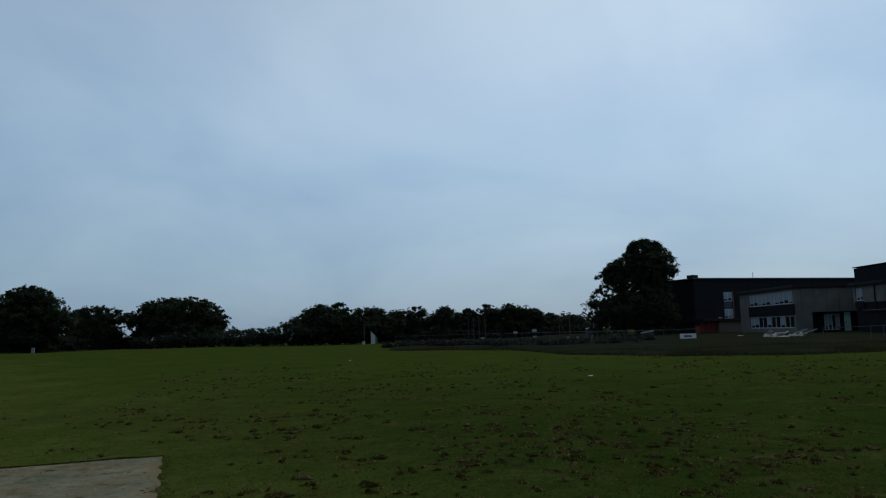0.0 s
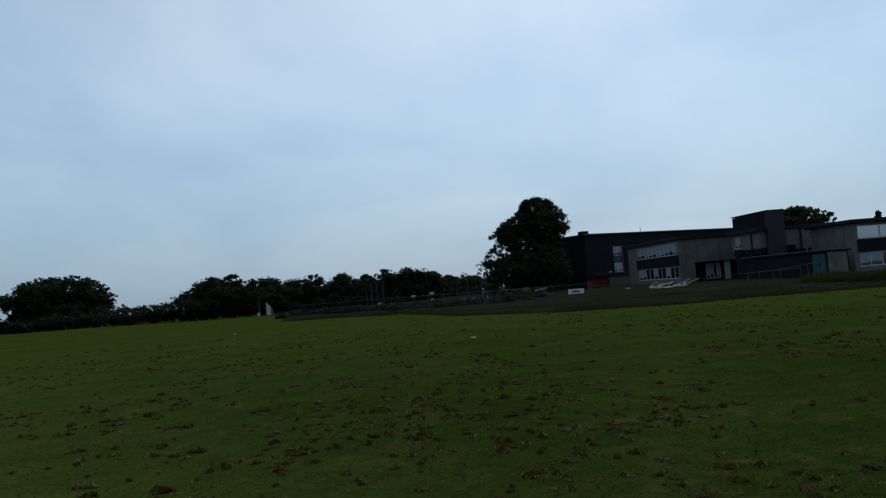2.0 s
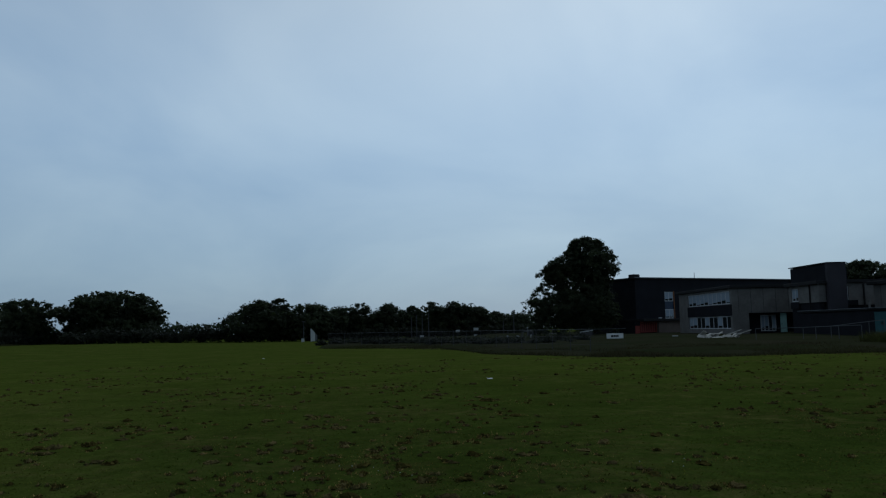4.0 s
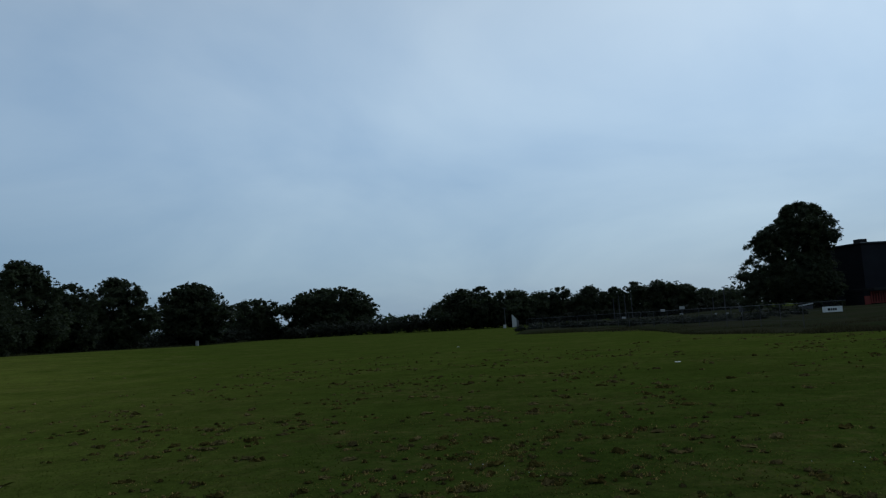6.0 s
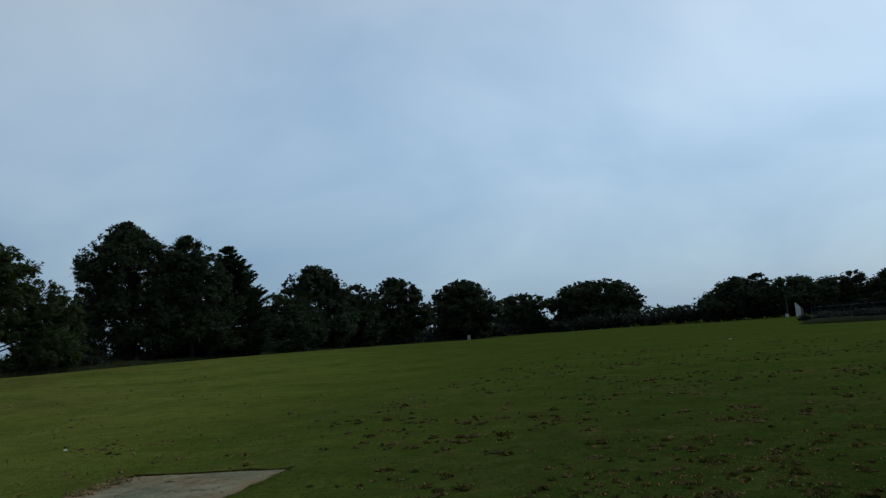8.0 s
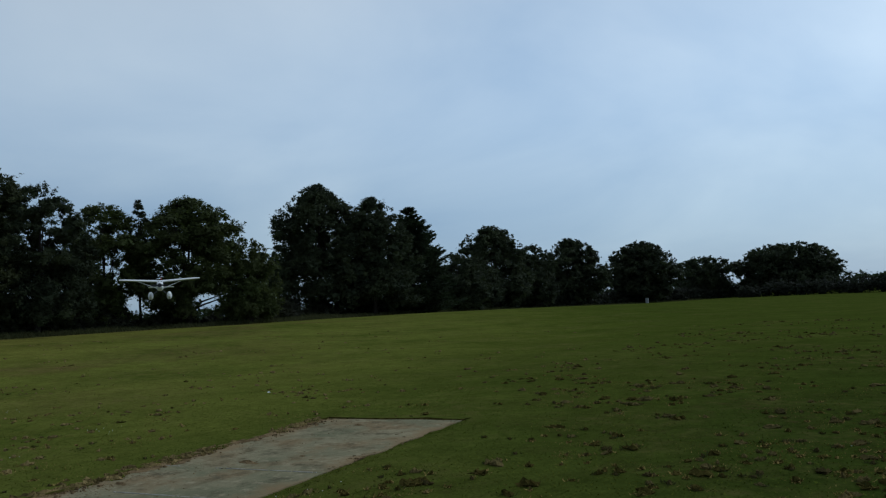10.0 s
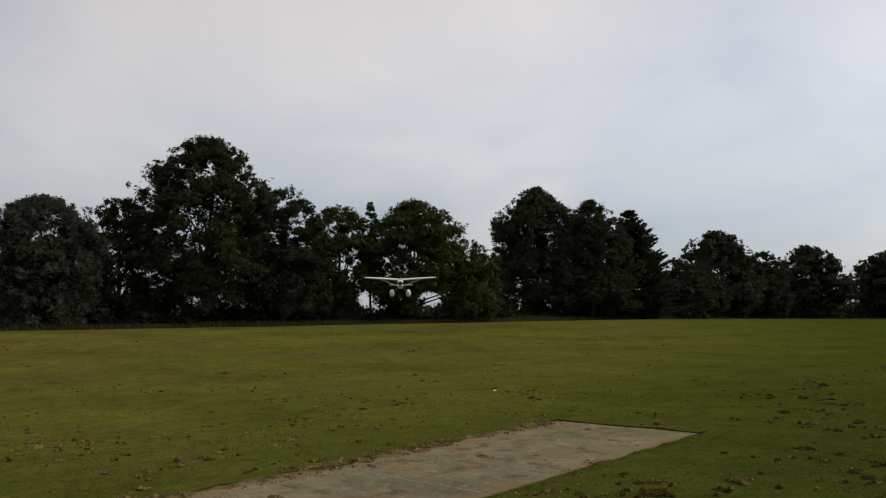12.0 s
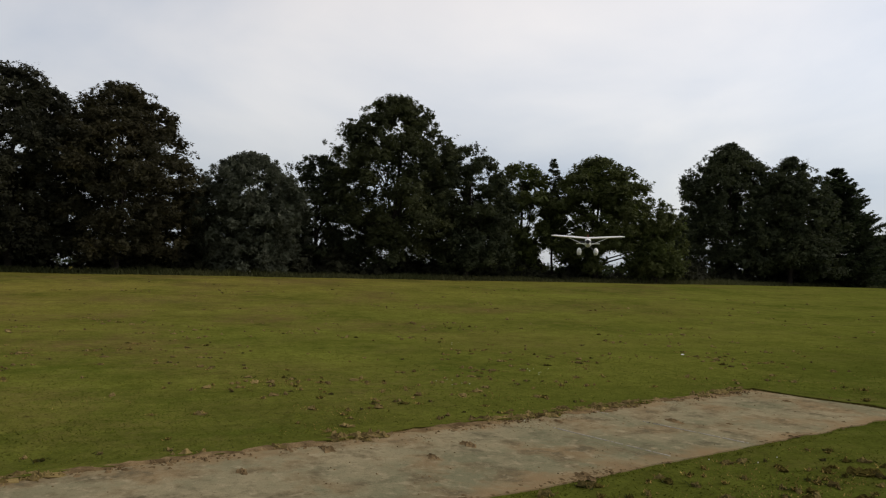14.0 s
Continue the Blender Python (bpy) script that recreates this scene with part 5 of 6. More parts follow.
def school():
    root = thing("school_building", "dark flat-roofed two-storey school building with window bands", "building")
    # classroom wing: windows in its west wall, a plain south wall with a deep recess
    wx, wy, top = 33.3, 74.7, 4.85
    west_up, west_low = (2.7, 13.5, 3.38, 4.62), (2.7, 13.5, 1.05, 2.26)
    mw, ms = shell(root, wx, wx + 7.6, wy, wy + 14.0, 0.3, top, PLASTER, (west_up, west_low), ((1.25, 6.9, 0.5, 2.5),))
    window(root, mw, *west_up, panes=10, sky_pane=1.0)
    window(root, mw, *west_low, panes=10, sky_pane=0.4)
    part("spandrel", Geo().box(2.6, 13.9, -0.06, -0.004, 2.3, 3.34, mw), CLAD, root, "dark band between the window rows")
    for k in range(6):
        part("panel_joint", Geo().box(0.3 + 1.2 * k, 0.33 + 1.2 * k, -0.012, -0.002, 2.52, top - 0.02, ms), PIER, root)
    part("recess_back", Geo().box(1.15, 7.0, 1.3, 1.4, 0.3, 2.6, ms), CLAD, root)
    window(root, ms @ Matrix.Translation((0, 0.9, 0)), 2.8, 4.3, 0.75, 2.3, panes=4, sky_pane=0.7)
    door = part("door", Geo().box(4.4, 5.0, 0.3, 0.36, 0.5, 2.42, ms, bevel=0.01), MINT, root, "pale mint-green door")
    part("door_handle", Geo().box(4.47, 4.51, 0.24, 0.3, 1.35, 1.5, ms), STEEL, door)
    # stair tower, its slate-grey end and a lower block behind
    part("tower", Geo().box(37.2, 38.62, 65.1, 71.0, 0.3, 6.26), CLAD, root, "tall dark stair tower")
    part("tower_pier", Geo().box(37.12, 38.66, 64.75, 65.1, 0.3, 6.31), PIER, root, "slate-grey end of the stair tower")
    part("coping", Geo().box(37.08, 38.7, 64.7, 71.1, 6.31, 6.39, bevel=0.02), ROOF, root)
    part("tower_block", Geo().box(38.7, 40.6, 67.9, 71.5, 4.8, 6.06), CLAD, root, "dark block beside the stair tower")
    # upper room along the tower's west side
    hole = (0.35, 1.55, 3.30, 4.42)
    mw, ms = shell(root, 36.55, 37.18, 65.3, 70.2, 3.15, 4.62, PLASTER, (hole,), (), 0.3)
    window(root, mw, *hole, panes=2, sky_pane=0.4)
    part("window_panel", Geo().box(0.3, 1.7, -0.05, -0.004, 2.7, 3.26, mw), CLAD, root)
    part("downpipe", Geo().tube([(36.48, 66.6, 0.4), (36.48, 66.6, 4.6)], [0.06, 0.06]), ROOF, root)
    part("plinth", Geo().box(36.65, 37.1, 65.5, 70.0, 0.3, 3.15), CLAD, root)
    # upper room on the tower's east side
    hole = (0.15, 1.15, 3.35, 4.5)
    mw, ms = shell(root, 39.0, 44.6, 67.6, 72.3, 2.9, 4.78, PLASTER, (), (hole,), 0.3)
    window(root, ms, *hole, panes=2)
    part("window_panel", Geo().box(0.1, 1.9, -0.05, -0.004, 2.9, 3.31, ms), CLAD, root)
    part("downpipe", Geo().tube([(41.75, 67.5, 2.4), (41.75, 67.5, 4.7)], [0.07, 0.07]), ROOF, root)
    part("plinth", Geo().box(39.1, 44.5, 67.7, 72.2, 0.3, 2.9), CLAD, root)
    # low flat-roofed store in front, with a teal double door and a boarded bay
    hole = (0.13, 1.29, 0.45, 2.2)
    mw, ms = shell(root, 35.3, 38.7, 56.6, 66.0, 0.2, 2.30, CLAD, (), (hole,), 0.15, None, 0.16)
    for u0, u1 in ((0.15, 0.70), (0.72, 1.27)):
        door = part("door", Geo().box(u0, u1, 0.06, 0.12, 0.47, 2.18, ms, bevel=0.01), TEAL, root, "teal painted door leaf")
        part("door_handle", Geo().box(0.62 if u0 < 0.5 else 0.76, 0.66 if u0 < 0.5 else 0.80, 0.0, 0.06, 1.25, 1.45, ms), STEEL, door)
    for k in range(3):
        part("boarding", Geo().box(1.36 + 0.53 * k, 1.87 + 0.53 * k, -0.07 - 0.006 * (k % 2), -0.004, 0.25, 2.27 - 0.03 * k, ms, bevel=0.008), BOARDING, root, "weathered pale board")
    part("parapet_edge", Geo().box(35.12, 35.18, 56.4, 66.2, 2.43, 2.47), COPING, root, "thin pale edge of the roof")
    part("parapet_edge", Geo().box(35.18, 38.8, 56.38, 56.44, 2.43, 2.47), COPING, root, "thin pale edge of the roof")
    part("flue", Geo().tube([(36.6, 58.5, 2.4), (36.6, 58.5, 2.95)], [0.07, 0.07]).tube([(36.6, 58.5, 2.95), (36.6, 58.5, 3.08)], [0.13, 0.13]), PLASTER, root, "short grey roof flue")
    # eastern wing with a long glazed front
    up, low = (0.15, 12.0, 3.12, 4.19), (0.15, 12.0, 0.93, 2.05)
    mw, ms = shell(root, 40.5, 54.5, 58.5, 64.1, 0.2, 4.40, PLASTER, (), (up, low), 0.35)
    window(root, ms, *up, panes=6, sky_pane=0.0)
    window(root, ms, *low, panes=12, sky_pane=0.35)
    part("spandrel", Geo().box(0.05, 12.2, -0.06, -0.004, 2.09, 3.08, ms), CLAD, root, "dark band between the window rows")
    for k in range(4):
        part("panel_joint", Geo().box(0.9 + 1.2 * k, 0.93 + 1.2 * k, -0.012, -0.002, 2.3, 4.38, mw), PIER, root)
    # paved base
    part("plinth", Geo().box(40.4, 54.6, 58.4, 64.2, -0.3, 0.2), BRICKY, root)
    return root


school()


def hall():
    root = thing("sports_hall", "long dark-clad hall with a pale roof edge", "building", (28.6, 97.2, 0.0), 24.0)
    long, top = 42.0, 7.3
    tall = (7.75, 9.2, 2.3, 5.7)
    g = Geo()
    ms = wall_geo(g, (0, 0), (1, 0), long, 0.3, top, 0.3, (tall, (0.0, 3.0, 0.3, top)))
    part("wall", g, CLAD, root)
    for box in ((3.0, 3.3, 0.3, 9), (long - 0.3, long, 0.3, 9), (3.3, long - 0.3, 8.7, 9)):
        part("wall", Geo().box(*box, 0.3, top), CLAD, root)
    part("roof", Geo().box(2.8, long + 0.2, -0.2, 9.2, top, top + 0.18, bevel=0.02), ROOF, root)
    part("coping", Geo().box(2.78, long + 0.22, -0.26, -0.2, top + 0.1, top + 0.2), COPING, root, "pale metal roof edge")
    part("roof_vent", Geo().box(5.2, 6.2, 2.7, 3.7, top + 0.18, top + 0.8, bevel=0.04), ROOF, root)
    part("aerial", Geo().tube([(15.0, 2, top), (15.0, 2, top + 1.1)], [0.04, 0.03]), STEEL, root)
    window(root, ms, 7.75, 9.2, 4.5, 5.7, panes=2, sky_pane=1.0, inset=0.05)
    window(root, ms, 7.75, 9.2, 2.3, 3.5, panes=2, sky_pane=1.0, inset=0.05)
    part("window_panel", Geo().box(7.75, 9.2, 0.06, 0.12, 3.5, 4.5, ms), BLUE, root, "dark blue panel between two windows")
    part("window_post", Geo().box(9.2, 9.33, -0.06, 0.2, 2.1, 5.8, ms), WOOD, root, "orange timber post")
    # low annex with orange shutters below
    part("annex_wall", Geo().box(3.5, 9.2, -3.4, -0.02, 0.3, 2.0), BRICKY, root, "brown brick annex")
    part("annex_roof", Geo().box(0.8, 9.4, -3.8, -0.02, 2.0, 2.3, bevel=0.03), ROOF, root)
    part("annex_wall", Geo().box(0.2, 3.5, -2.9, -0.02, 0.3, 2.0), CLAD, root)
    part("annex_panel", Geo().box(0.2, 0.9, -3.0, -2.92, 0.3, 1.5), ORANGE, root, "orange-red panel")
    s = part("shutter", Geo().box(0.95, 3.46, -3.06, -2.99, 1.86, 1.98).box(0.95, 3.46, -3.06, -2.99, 0.70, 0.80), ORANGE, root, "orange-red slatted frame over dark openings")
    for k in range(8):
        part("slat", Geo().box(0.95 + k * 0.34, 1.08 + k * 0.34, -3.065, -2.995, 0.802, 1.858), ORANGE, s)
    for k in range(7):
        part("pane", Geo().box(1.09 + k * 0.34, 1.28 + k * 0.34, -2.98, -2.94, 0.8, 1.86), SHADE_RED, s, "dull red panel behind the slats")
    part("wall_lamp", Geo().box(3.55, 3.95, -3.5, -3.3, 2.32, 2.44, bevel=0.03), FRAME, root, "small white lamp on the annex roof")
    return root


hall()


def court_fence():
    root = thing("court_fence", "grey wire mesh fence round the sports courts", "fence")
    line = [(-5.7, 89.8), (4.0, 77.9), (9.6, 63.3), (13.1, 47.4), (15.2, 47.3)]
    for (x0, y0), (x1, y1) in zip(line, line[1:]):
        long = math.dist((x0, y0), (x1, y1))
        bays = round(long / 2.8)
        for b in range(bays):
            p, q = (Vector((x0 + (x1 - x0) * k / bays, y0 + (y1 - y0) * k / bays, 0)) for k in (b, b + 1))
            zp, zq = land(p.x, p.y), land(q.x, q.y)
            part("post", Geo().tube([(p.x, p.y, zp - 0.1), (p.x, p.y, zp + 1.42)], [0.02, 0.02], 6), POLE, root)
            wires = Geo()
            for h in (0.08, 0.55, 1.0):
                wires.tube([(p.x, p.y, zp + h), (q.x, q.y, zq + h)], [0.005, 0.005], 4)
            part("top_rail", Geo().tube([(p.x, p.y, zp + 1.435), (q.x, q.y, zq + 1.435)], [0.013, 0.013], 6), STEEL, root, "pale galvanised rail")
            for k in range(1, 22):
                f = k / 22
                w = p.lerp(q, f)
                z = zp + (zq - zp) * f
                wires.tube([(w.x, w.y, z + 0.06), (w.x, w.y, z + 1.42)], [0.0032, 0.0032], 3)
            part("mesh_panel", wires, POLE, root)
    return root


court_fence()


def lamp_post(x, y, tall, label, head=True):
    root = thing("lamp_post", label, "lamp post", (x, y, land(x, y)))
    part("pole", Geo().tube([(0, 0, -0.1), (0, 0, tall * 0.5), (0, 0, tall)], [0.085, 0.07, 0.05]), POLE, root)
    if head:
        part("lamp_head", Geo().box(-0.26, 0.26, -0.14, 0.14, tall, tall + 0.16, bevel=0.04), POLE, root)


for px, py, pt in ((4.16, 143, 4.0), (5.08, 143, 4.3), (6.09, 143, 4.5), (7.21, 143, 4.6)):
    lamp_post(px, py, pt, "slim grey pole beside the courts", False)
lamp_post(22.0, 139.5, 4.0, "grey street lamp near the school")
lamp_post(20.5, 142.0, 2.6, "slim grey pole near the courts", False)
lamp_post(-14.24, 137.7, 3.3, "lamp post by the white screen")


def sight_screen():
    root = thing("sight_screen", "white sight screen with a sloping top beyond the field", "sight screen", (-12.62, 138.5, 0.0), 20)
    for k in range(6):
        tall = 2.2 - 0.2 * k
        part("board", Geo().box(-0.55 + k * 0.19, -0.365 + k * 0.19, 0, 0.04, 0.05, tall, bevel=0.01), WHITE_OLD if k < 4 else STEEL, root)
    for u, tall in ((-0.54, 2.25), (0.5, 1.25)):
        part("upright", Geo().box(u, u + 0.06, 0.04, 0.1, 0.0, tall), STEEL, root)
        part("foot", Geo().box(u, u + 0.06, -0.6, 0.7, 0.0, 0.05), STEEL, root)


sight_screen()


def small_things():
    bx = thing("white_box", "small white box beside the sight screen", "box", (-14.3, 137.0, 0))
    part("box_body", Geo().box(-0.22, 0.22, -0.2, 0.2, 0, 0.52, bevel=0.03), WHITE_OLD, bx)
    part("lid", Geo().box(-0.25, 0.25, -0.23, 0.23, 0.523, 0.58, bevel=0.02), WHITE_OLD, bx)
    mk = thing("marker_post", "short white marker post at the edge of the field", "post", (-73.2, 139.6, land(-73.2, 139.6)))
    part("post_body", Geo().box(-0.26, 0.26, -0.15, 0.15, -0.1, 0.9, bevel=0.04), WHITE_OLD, mk)
    part("cap", Geo().box(-0.29, 0.29, -0.18, 0.18, 0.903, 0.97, bevel=0.03), WHITE_OLD, mk)
    # notice board with lettering too small to read
    sb = thing("notice_board", "white notice board with dark lettering on the wire fence", "sign", (14.48, 47.15, 0.03), -15)
    part("board", Geo().box(-0.47, 0.47, -0.02, 0.02, 0.86, 1.15, bevel=0.008), SIGN_WHITE, sb)
    for u0, u1 in ((-0.22, -0.1), (-0.08, 0.0), (0.02, 0.1), (0.12, 0.2)):
        part("lettering", Geo().box(u0, u1, -0.026, -0.0205, 0.94, 1.06), BLACK, sb, "dark bar of lettering")
    for u in (-0.45, 0.45):
        part("bracket", Geo().box(u - 0.02, u + 0.02, 0.022, 0.12, 0.85, 1.1), STEEL, sb)
    for k, (sx, sy, sz, w) in enumerate(((11.3, 127.5, 1.32, 0.66), (13.39, 119.0, 1.57, 0.72), (5.1, 109.4, 0.74, 0.5))):
        s = thing("court_sign", "small pale sign on a post by the courts", "sign", (sx, sy, 0), 5, "signs by the courts")
        tall = 0.34 * w
        part("panel", Geo().box(-w / 2, w / 2, -0.02, 0.02, sz - tall, sz + tall * 0.6, bevel=0.006), WHITE_OLD, s)
        part("post", Geo().tube([(0, 0.045, -0.1), (0, 0.045, sz + 0.1)], [0.022, 0.022], 6), POLE, s)
    # heap of broken boards by the school
    rng = random.Random(31)
    for k in range(24):
        far = k % 4 == 3
        x, y = (27.0 + rng.uniform(0, 0.9) if far else 25.1 + rng.uniform(0, 1.8)), 61.7 + rng.uniform(-0.7, 0.7)
        m = Matrix.Translation((x, y, land(x, y) + 0.06 + (0.04 if far else 0.10) * (k % 5))) @ Euler((rng.uniform(-1.1, 1.1), rng.uniform(-0.7, 0.7), rng.uniform(0, 3.1))).to_matrix().to_4x4()
        solid("broken_board", Geo().box(-rng.uniform(0.2, 0.5), rng.uniform(0.2, 0.5), -rng.uniform(0.08, 0.26), rng.uniform(0.08, 0.26), -0.02, 0.02, m), BOARD,
              "pale broken board in a heap before the school", "board", "heap of boards")
    for (x0, y0, z0), (x1, y1, z1) in (((26.2, 61.2, 0.50), (28.3, 61.7, 1.08)), ((27.0, 61.4, 0.50), (29.2, 62.0, 1.05))):
        solid("timber_length", Geo().tube([(x0, y0, z0), (x1, y1, z1)], [0.035, 0.035], 5), BOARD, "long pale timber leaning over the heap", "timber", "heap of boards")
    # handrail up to the door
    rail = thing("handrail", "thin pale metal handrail climbing past the school", "handrail")
    pts = [(26.6, 55.6, 1.18), (29.8, 55.3, 1.20), (31.6, 55.0, 1.24), (34.3, 55.0, 1.50), (35.4, 55.0, 1.60)]
    part("rail", Geo().tube(pts, [0.022] * 5, 6), STEEL, rail)
    for p in pts:
        part("post", Geo().tube([(p[0], p[1], land(p[0], p[1]) - 0.1), p], [0.018, 0.018], 6), STEEL, rail)
    low = thing("guard_rail", "low pale metal guard rail before the store", "handrail")
    part("rail", Geo().tube([(30.2, 54.4, 1.22), (33.4, 54.4, 1.28)], [0.02, 0.02], 6), STEEL, low)
    for x in (30.2, 31.8, 33.4):
        part("post", Geo().tube([(x, 54.4, land(x, 54.4) - 0.1), (x, 54.4, 1.21 + 0.019 * (x - 30.2))], [0.018, 0.018], 6), STEEL, low)
    bn = thing("covered_bin", "dark bin with a white lid in the long grass", "bin", (24.45, 65.4, land(24.45, 65.4) + 0.05))
    part("bin_body", Geo().box(-0.24, 0.24, -0.2, 0.2, 0, 0.2, bevel=0.05), BLACK, bn)
    part("lid", Geo().box(-0.2, 0.16, -0.2, 0.2, 0.203, 0.26, bevel=0.025), WHITE_OLD, bn)
    # litter on the turf
    for x, y, w in ((5.16, 28.54, 0.17), (-6.63, 54.28, 0.2), (-11.54, 13.43, 0.09)):
        g = Geo()
        for j in range(4):
            for i in range(4):
                g.v.append((x + (i - 1.5) * w / 3, y + (j - 1.5) * w / 4, land(x, y) + 0.012 + 0.03 * abs(noise.noise((i * 0.9 + x, j * 0.9, 0)))))
        g.f = [(j * 4 + i, j * 4 + i + 1, j * 4 + i + 5, j * 4 + i + 4) for j in range(3) for i in range(3)]
        g.v += [(a, b, c - 0.01) for a, b, c in g.v]
        g.f += [tuple(i + 16 for i in reversed(f)) for f in g.f[:9]]
        solid("paper_scrap", g, WHITE, "crumpled white paper scrap on the grass", "litter", "litter on the field")


small_things()


# ---- model aeroplane, coming in to land ----
def aeroplane():
    root = thing("model_aeroplane", "white high-wing model aeroplane flying low towards the strip", "model aeroplane")
    root.matrix_basis = pose(-9.19, 9.77, 2.33, 0, 0, 0) @ pose(0, 0, 0, 0, 0, 62) @ pose(0, 0, 0, -3, 0.5, 0)  # its nose along -y before the turn

    def section(chord, thick, lift):
        return [(0.0, 0.0), (0.1 * chord, thick * 0.7), (0.3 * chord, thick), (0.65 * chord, thick * 0.6), (chord, 0.01), (0.65 * chord, -0.002), (0.25 * chord, -0.008)]

    g = Geo()
    ribs = [(-0.66, 0.14, 0.012, 0.045), (-0.6, 0.19, 0.024, 0.04), (-0.3, 0.21, 0.03, 0.02), (0.0, 0.21, 0.03, 0.0), (0.3, 0.21, 0.03, 0.02), (0.6, 0.19, 0.024, 0.04), (0.66, 0.14, 0.012, 0.045)]
    for x, chord, thick, rise in ribs:
        g.v += [(x, -0.08 + a, 0.085 + rise + b) for a, b in section(chord, thick, rise)]
    n = 7
    for r in range(len(ribs) - 1):
        g.f += [(r * n + k, r * n + (k + 1) % n, (r + 1) * n + (k + 1) % n, (r + 1) * n + k) for k in range(n)]
    g.f += [tuple(range(n))[::-1], tuple(range((len(ribs) - 1) * n, len(ribs) * n))]
    part("wing", g, WHITE, root)
    g = Geo()
    for y, w, h, z in ((-0.30, 0.035, 0.04, 0.0), (-0.26, 0.05, 0.06, 0.0), (-0.1, 0.055, 0.085, 0.01), (0.12, 0.05, 0.075, 0.015), (0.4, 0.028, 0.04, 0.03), (0.66, 0.014, 0.022, 0.045)):
        g.v += [(w * math.copysign(abs(math.cos(a)) ** 0.6, math.cos(a)), y, z + h * math.copysign(abs(math.sin(a)) ** 0.6, math.sin(a))) for a in (2 * math.pi * k / 12 for k in range(12))]
    g.f = [(r * 12 + k, r * 12 + (k + 1) % 12, (r + 1) * 12 + (k + 1) % 12, (r + 1) * 12 + k) for r in range(5) for k in range(12)]
    g.f += [tuple(range(12)), tuple(range(71, 59, -1))]
    part("fuselage", g, WHITE, root, smooth=True)
    part("windscreen", Geo().box(-0.035, 0.035, -0.15, -0.12, 0.06, 0.088), BLACK, root, "dark cockpit glazing")
    part("cowl_ring", Geo().tube([(0, -0.315, 0), (0, -0.302, 0)], [0.03, 0.032], 12), BLACK, root)
    part("tailplane", Geo().box(-0.22, 0.22, 0.54, 0.67, 0.05, 0.058, bevel=0.003), WHITE, root)
    fin = part("fin", Geo().add([(-0.004, 0.52, 0.06), (-0.004, 0.67, 0.06), (-0.004, 0.68, 0.23), (-0.004, 0.62, 0.23), (0.004, 0.52, 0.06), (0.004, 0.67, 0.06), (0.004, 0.68, 0.23), (0.004, 0.62, 0.23)],
                                [(0, 1, 2, 3), (7, 6, 5, 4), (0, 4, 5, 1), (1, 5, 6, 2), (2, 6, 7, 3), (3, 7, 4, 0)]), RED, root, "red tail fin")
    for s in (-1, 1):
        part("strut", Geo().tube([(0.04 * s, -0.02, -0.03), (0.36 * s, 0.0, 0.105)], [0.006, 0.006], 6), WHITE, root)
        part("undercarriage_leg", Geo().tube([(0.03 * s, -0.08, -0.06), (0.1 * s, -0.1, -0.12), (0.145 * s, -0.1, -0.17)], [0.01, 0.008, 0.007], 6), STEEL, root)
        spat = Geo()
        for y, w, h in ((-0.21, 0.01, 0.02), (-0.17, 0.038, 0.06), (-0.1, 0.045, 0.075), (-0.02, 0.03, 0.05), (0.06, 0.008, 0.016)):
            spat.v += [(0.15 * s + w * math.cos(a), y, -0.16 + h * math.sin(a)) for a in (2 * math.pi * k / 10 for k in range(10))]
        spat.f = [(r * 10 + k, r * 10 + (k + 1) % 10, (r + 1) * 10 + (k + 1) % 10, (r + 1) * 10 + k) for r in range(4) for k in range(10)]
        spat.f += [tuple(range(10)), tuple(range(49, 39, -1))]
        part("wheel_spat", spat, WHITE, root, "white streamlined wheel cover", smooth=True)
        part("wheel", Geo().tube([(0.135 * s, -0.1, -0.205), (0.165 * s, -0.1, -0.205)], [0.045, 0.045], 14), BLACK, root, "black rubber wheel")
    part("propeller", Geo().box(-0.13, 0.13, -0.335, -0.328, -0.012, 0.012, bevel=0.003), BLACK, root, "black two-bladed propeller at rest")
    return root


aeroplane()


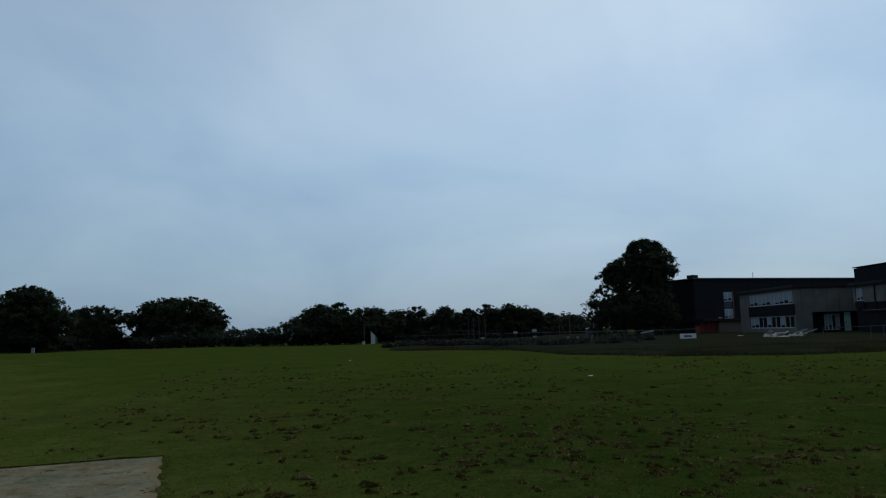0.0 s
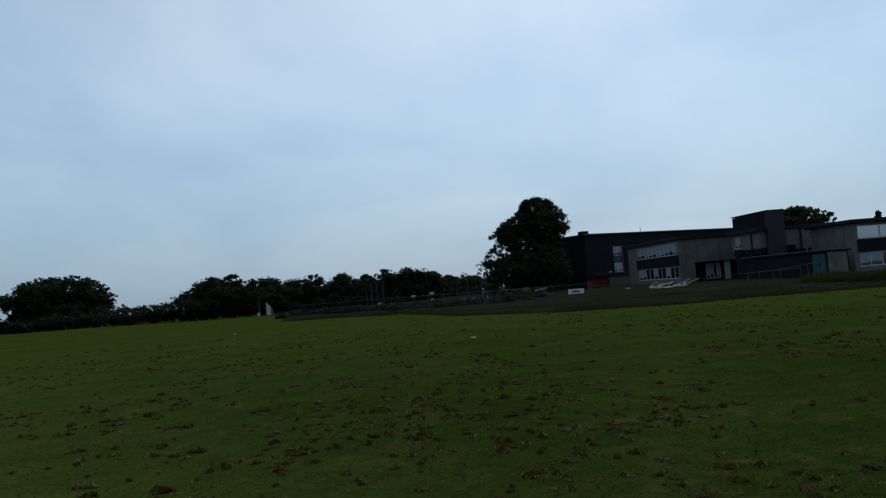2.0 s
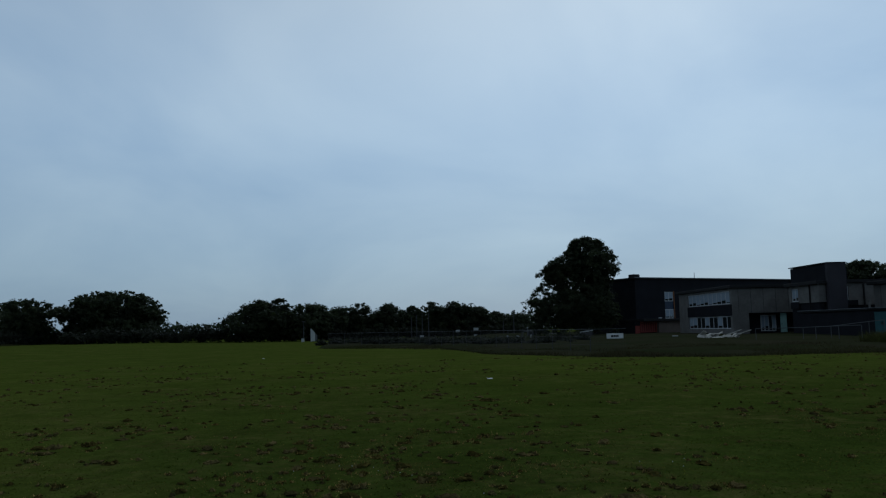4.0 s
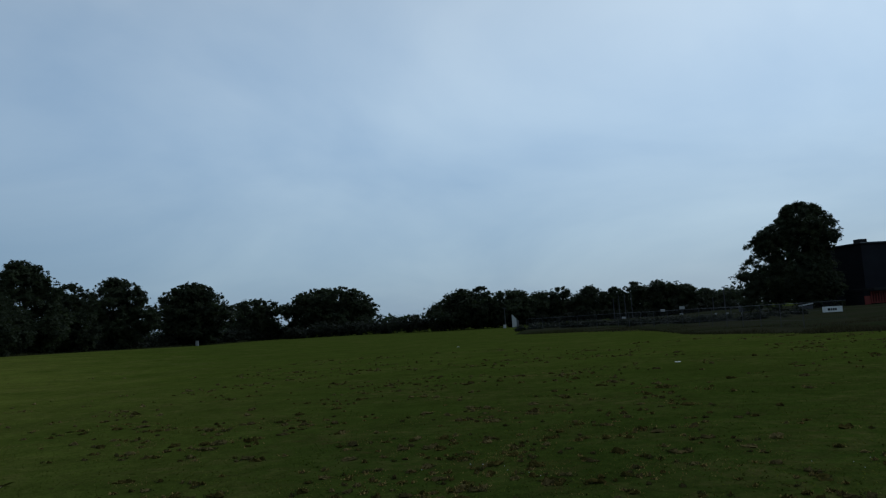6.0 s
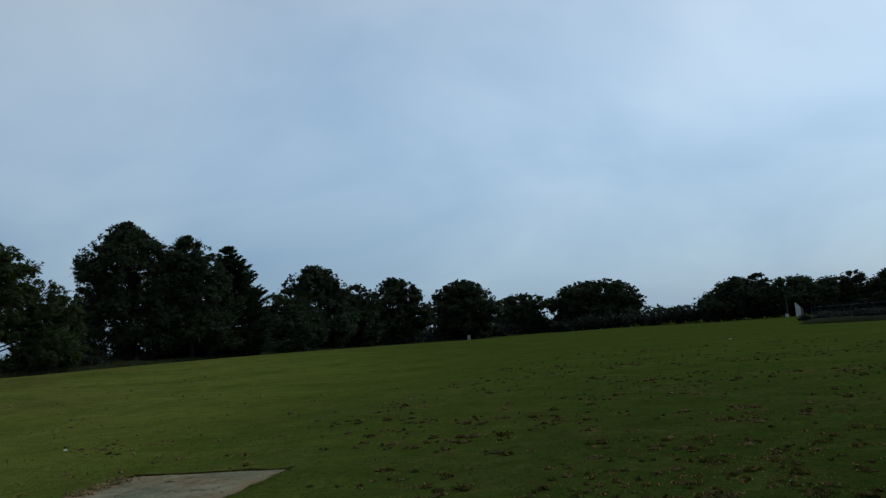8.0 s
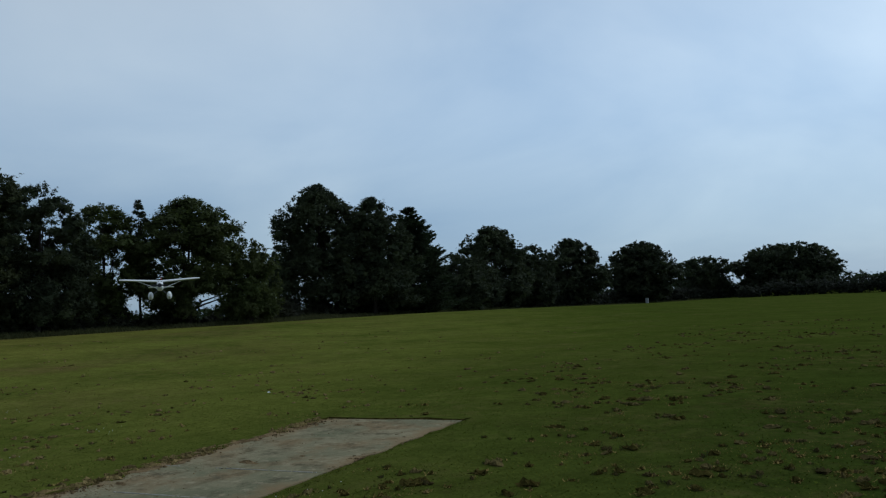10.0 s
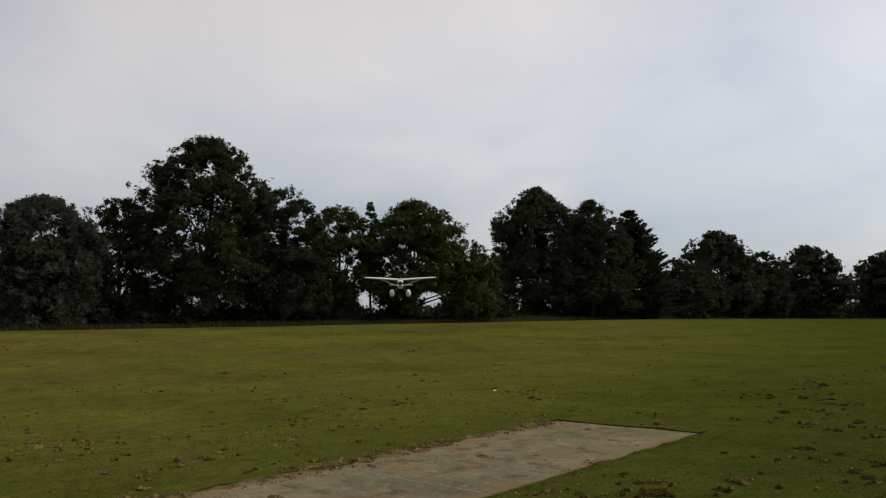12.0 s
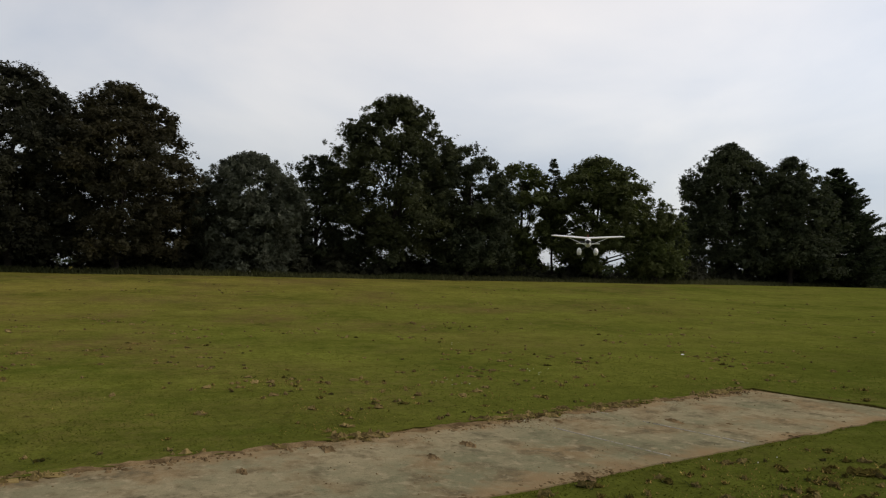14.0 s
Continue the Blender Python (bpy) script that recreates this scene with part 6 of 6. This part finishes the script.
def fence_clutter():
    """White sheets, low cabinets and pale goal frames behind the fence."""
    rng = random.Random(44)
    for x, y, z, w, h in ((12.4, 109.6, 0.72, 0.5, 0.2), (15.2, 98.0, 0.58, 0.3, 0.2), (16.4, 98.0, 0.52, 0.35, 0.25), (17.25, 93.1, 0.62, 0.14, 0.36)):
        g, n = Geo(), 4
        for side in (-0.035, -0.045):
            for j in range(n + 1):
                for i in range(n + 1):
                    u, v = (i / n - 0.5) * w, (j / n - 0.5) * h
                    bulge = 0.02 * noise.noise((i * 0.8 + x, j * 0.8, 1.0))
                    g.v.append((x + u * 0.9 + 0.2 * v * rng.uniform(0.8, 1.2), y + side + bulge, z + v))
        m = n + 1
        for o, flip in ((0, 1), (m * m, -1)):
            g.f += [tuple(o + q for q in (j * m + i, (j + 1) * m + i, (j + 1) * m + i + 1, j * m + i + 1)[::flip]) for j in range(n) for i in range(n)]
        solid("white_sheet", g, WHITE_OLD, "torn white sheet in the scrub behind the fence", "sheet", "sheets behind the fence")
    for x, y, top, w, turn in ((20.25, 110.4, 1.74, 1.1, 10), (23.2, 90.8, 1.12, 1.3, -6)):
        z = land(x, y)
        root = thing("utility_cabinet", "low dark cabinet with a pale sloping lid", "cabinet", (x, y, z), turn, "cabinets behind the fence")
        part("cabinet_body", Geo().box(-w / 2, w / 2, -0.3, 0.3, -0.05, top - z - 0.2, bevel=0.02), POLE, root)
        tilt = Matrix.Translation((0, 0, top - z - 0.1)) @ Euler((0, -0.14, 0)).to_matrix().to_4x4()
        part("lid", Geo().box(-w / 2 - 0.04, w / 2 + 0.04, -0.34, 0.34, -0.06, 0.06, tilt), WHITE_OLD, root)
    for x, y, w, h, turn in ((14.0, 75.0, 0.95, 1.2, 8), (16.2, 74.5, 0.6, 0.85, -12)):
        root = thing("goal_frame", "small pale metal goal frame behind the fence", "goal", (x, y, land(x, y)), turn, "goal frames")
        for s in (-1, 1):
            part("post", Geo().tube([(s * w / 2, 0, -0.05), (s * w / 2, 0, h)], [0.022, 0.022], 8), STEEL, root)
            part("stay", Geo().tube([(s * w / 2, 0.02, h - 0.05), (s * w / 2, 0.8, -0.03)], [0.016, 0.016], 6), STEEL, root)
        part("crossbar", Geo().tube([(-w / 2, 0, h), (w / 2, 0, h)], [0.022, 0.022], 8), STEEL, root)


fence_clutter()
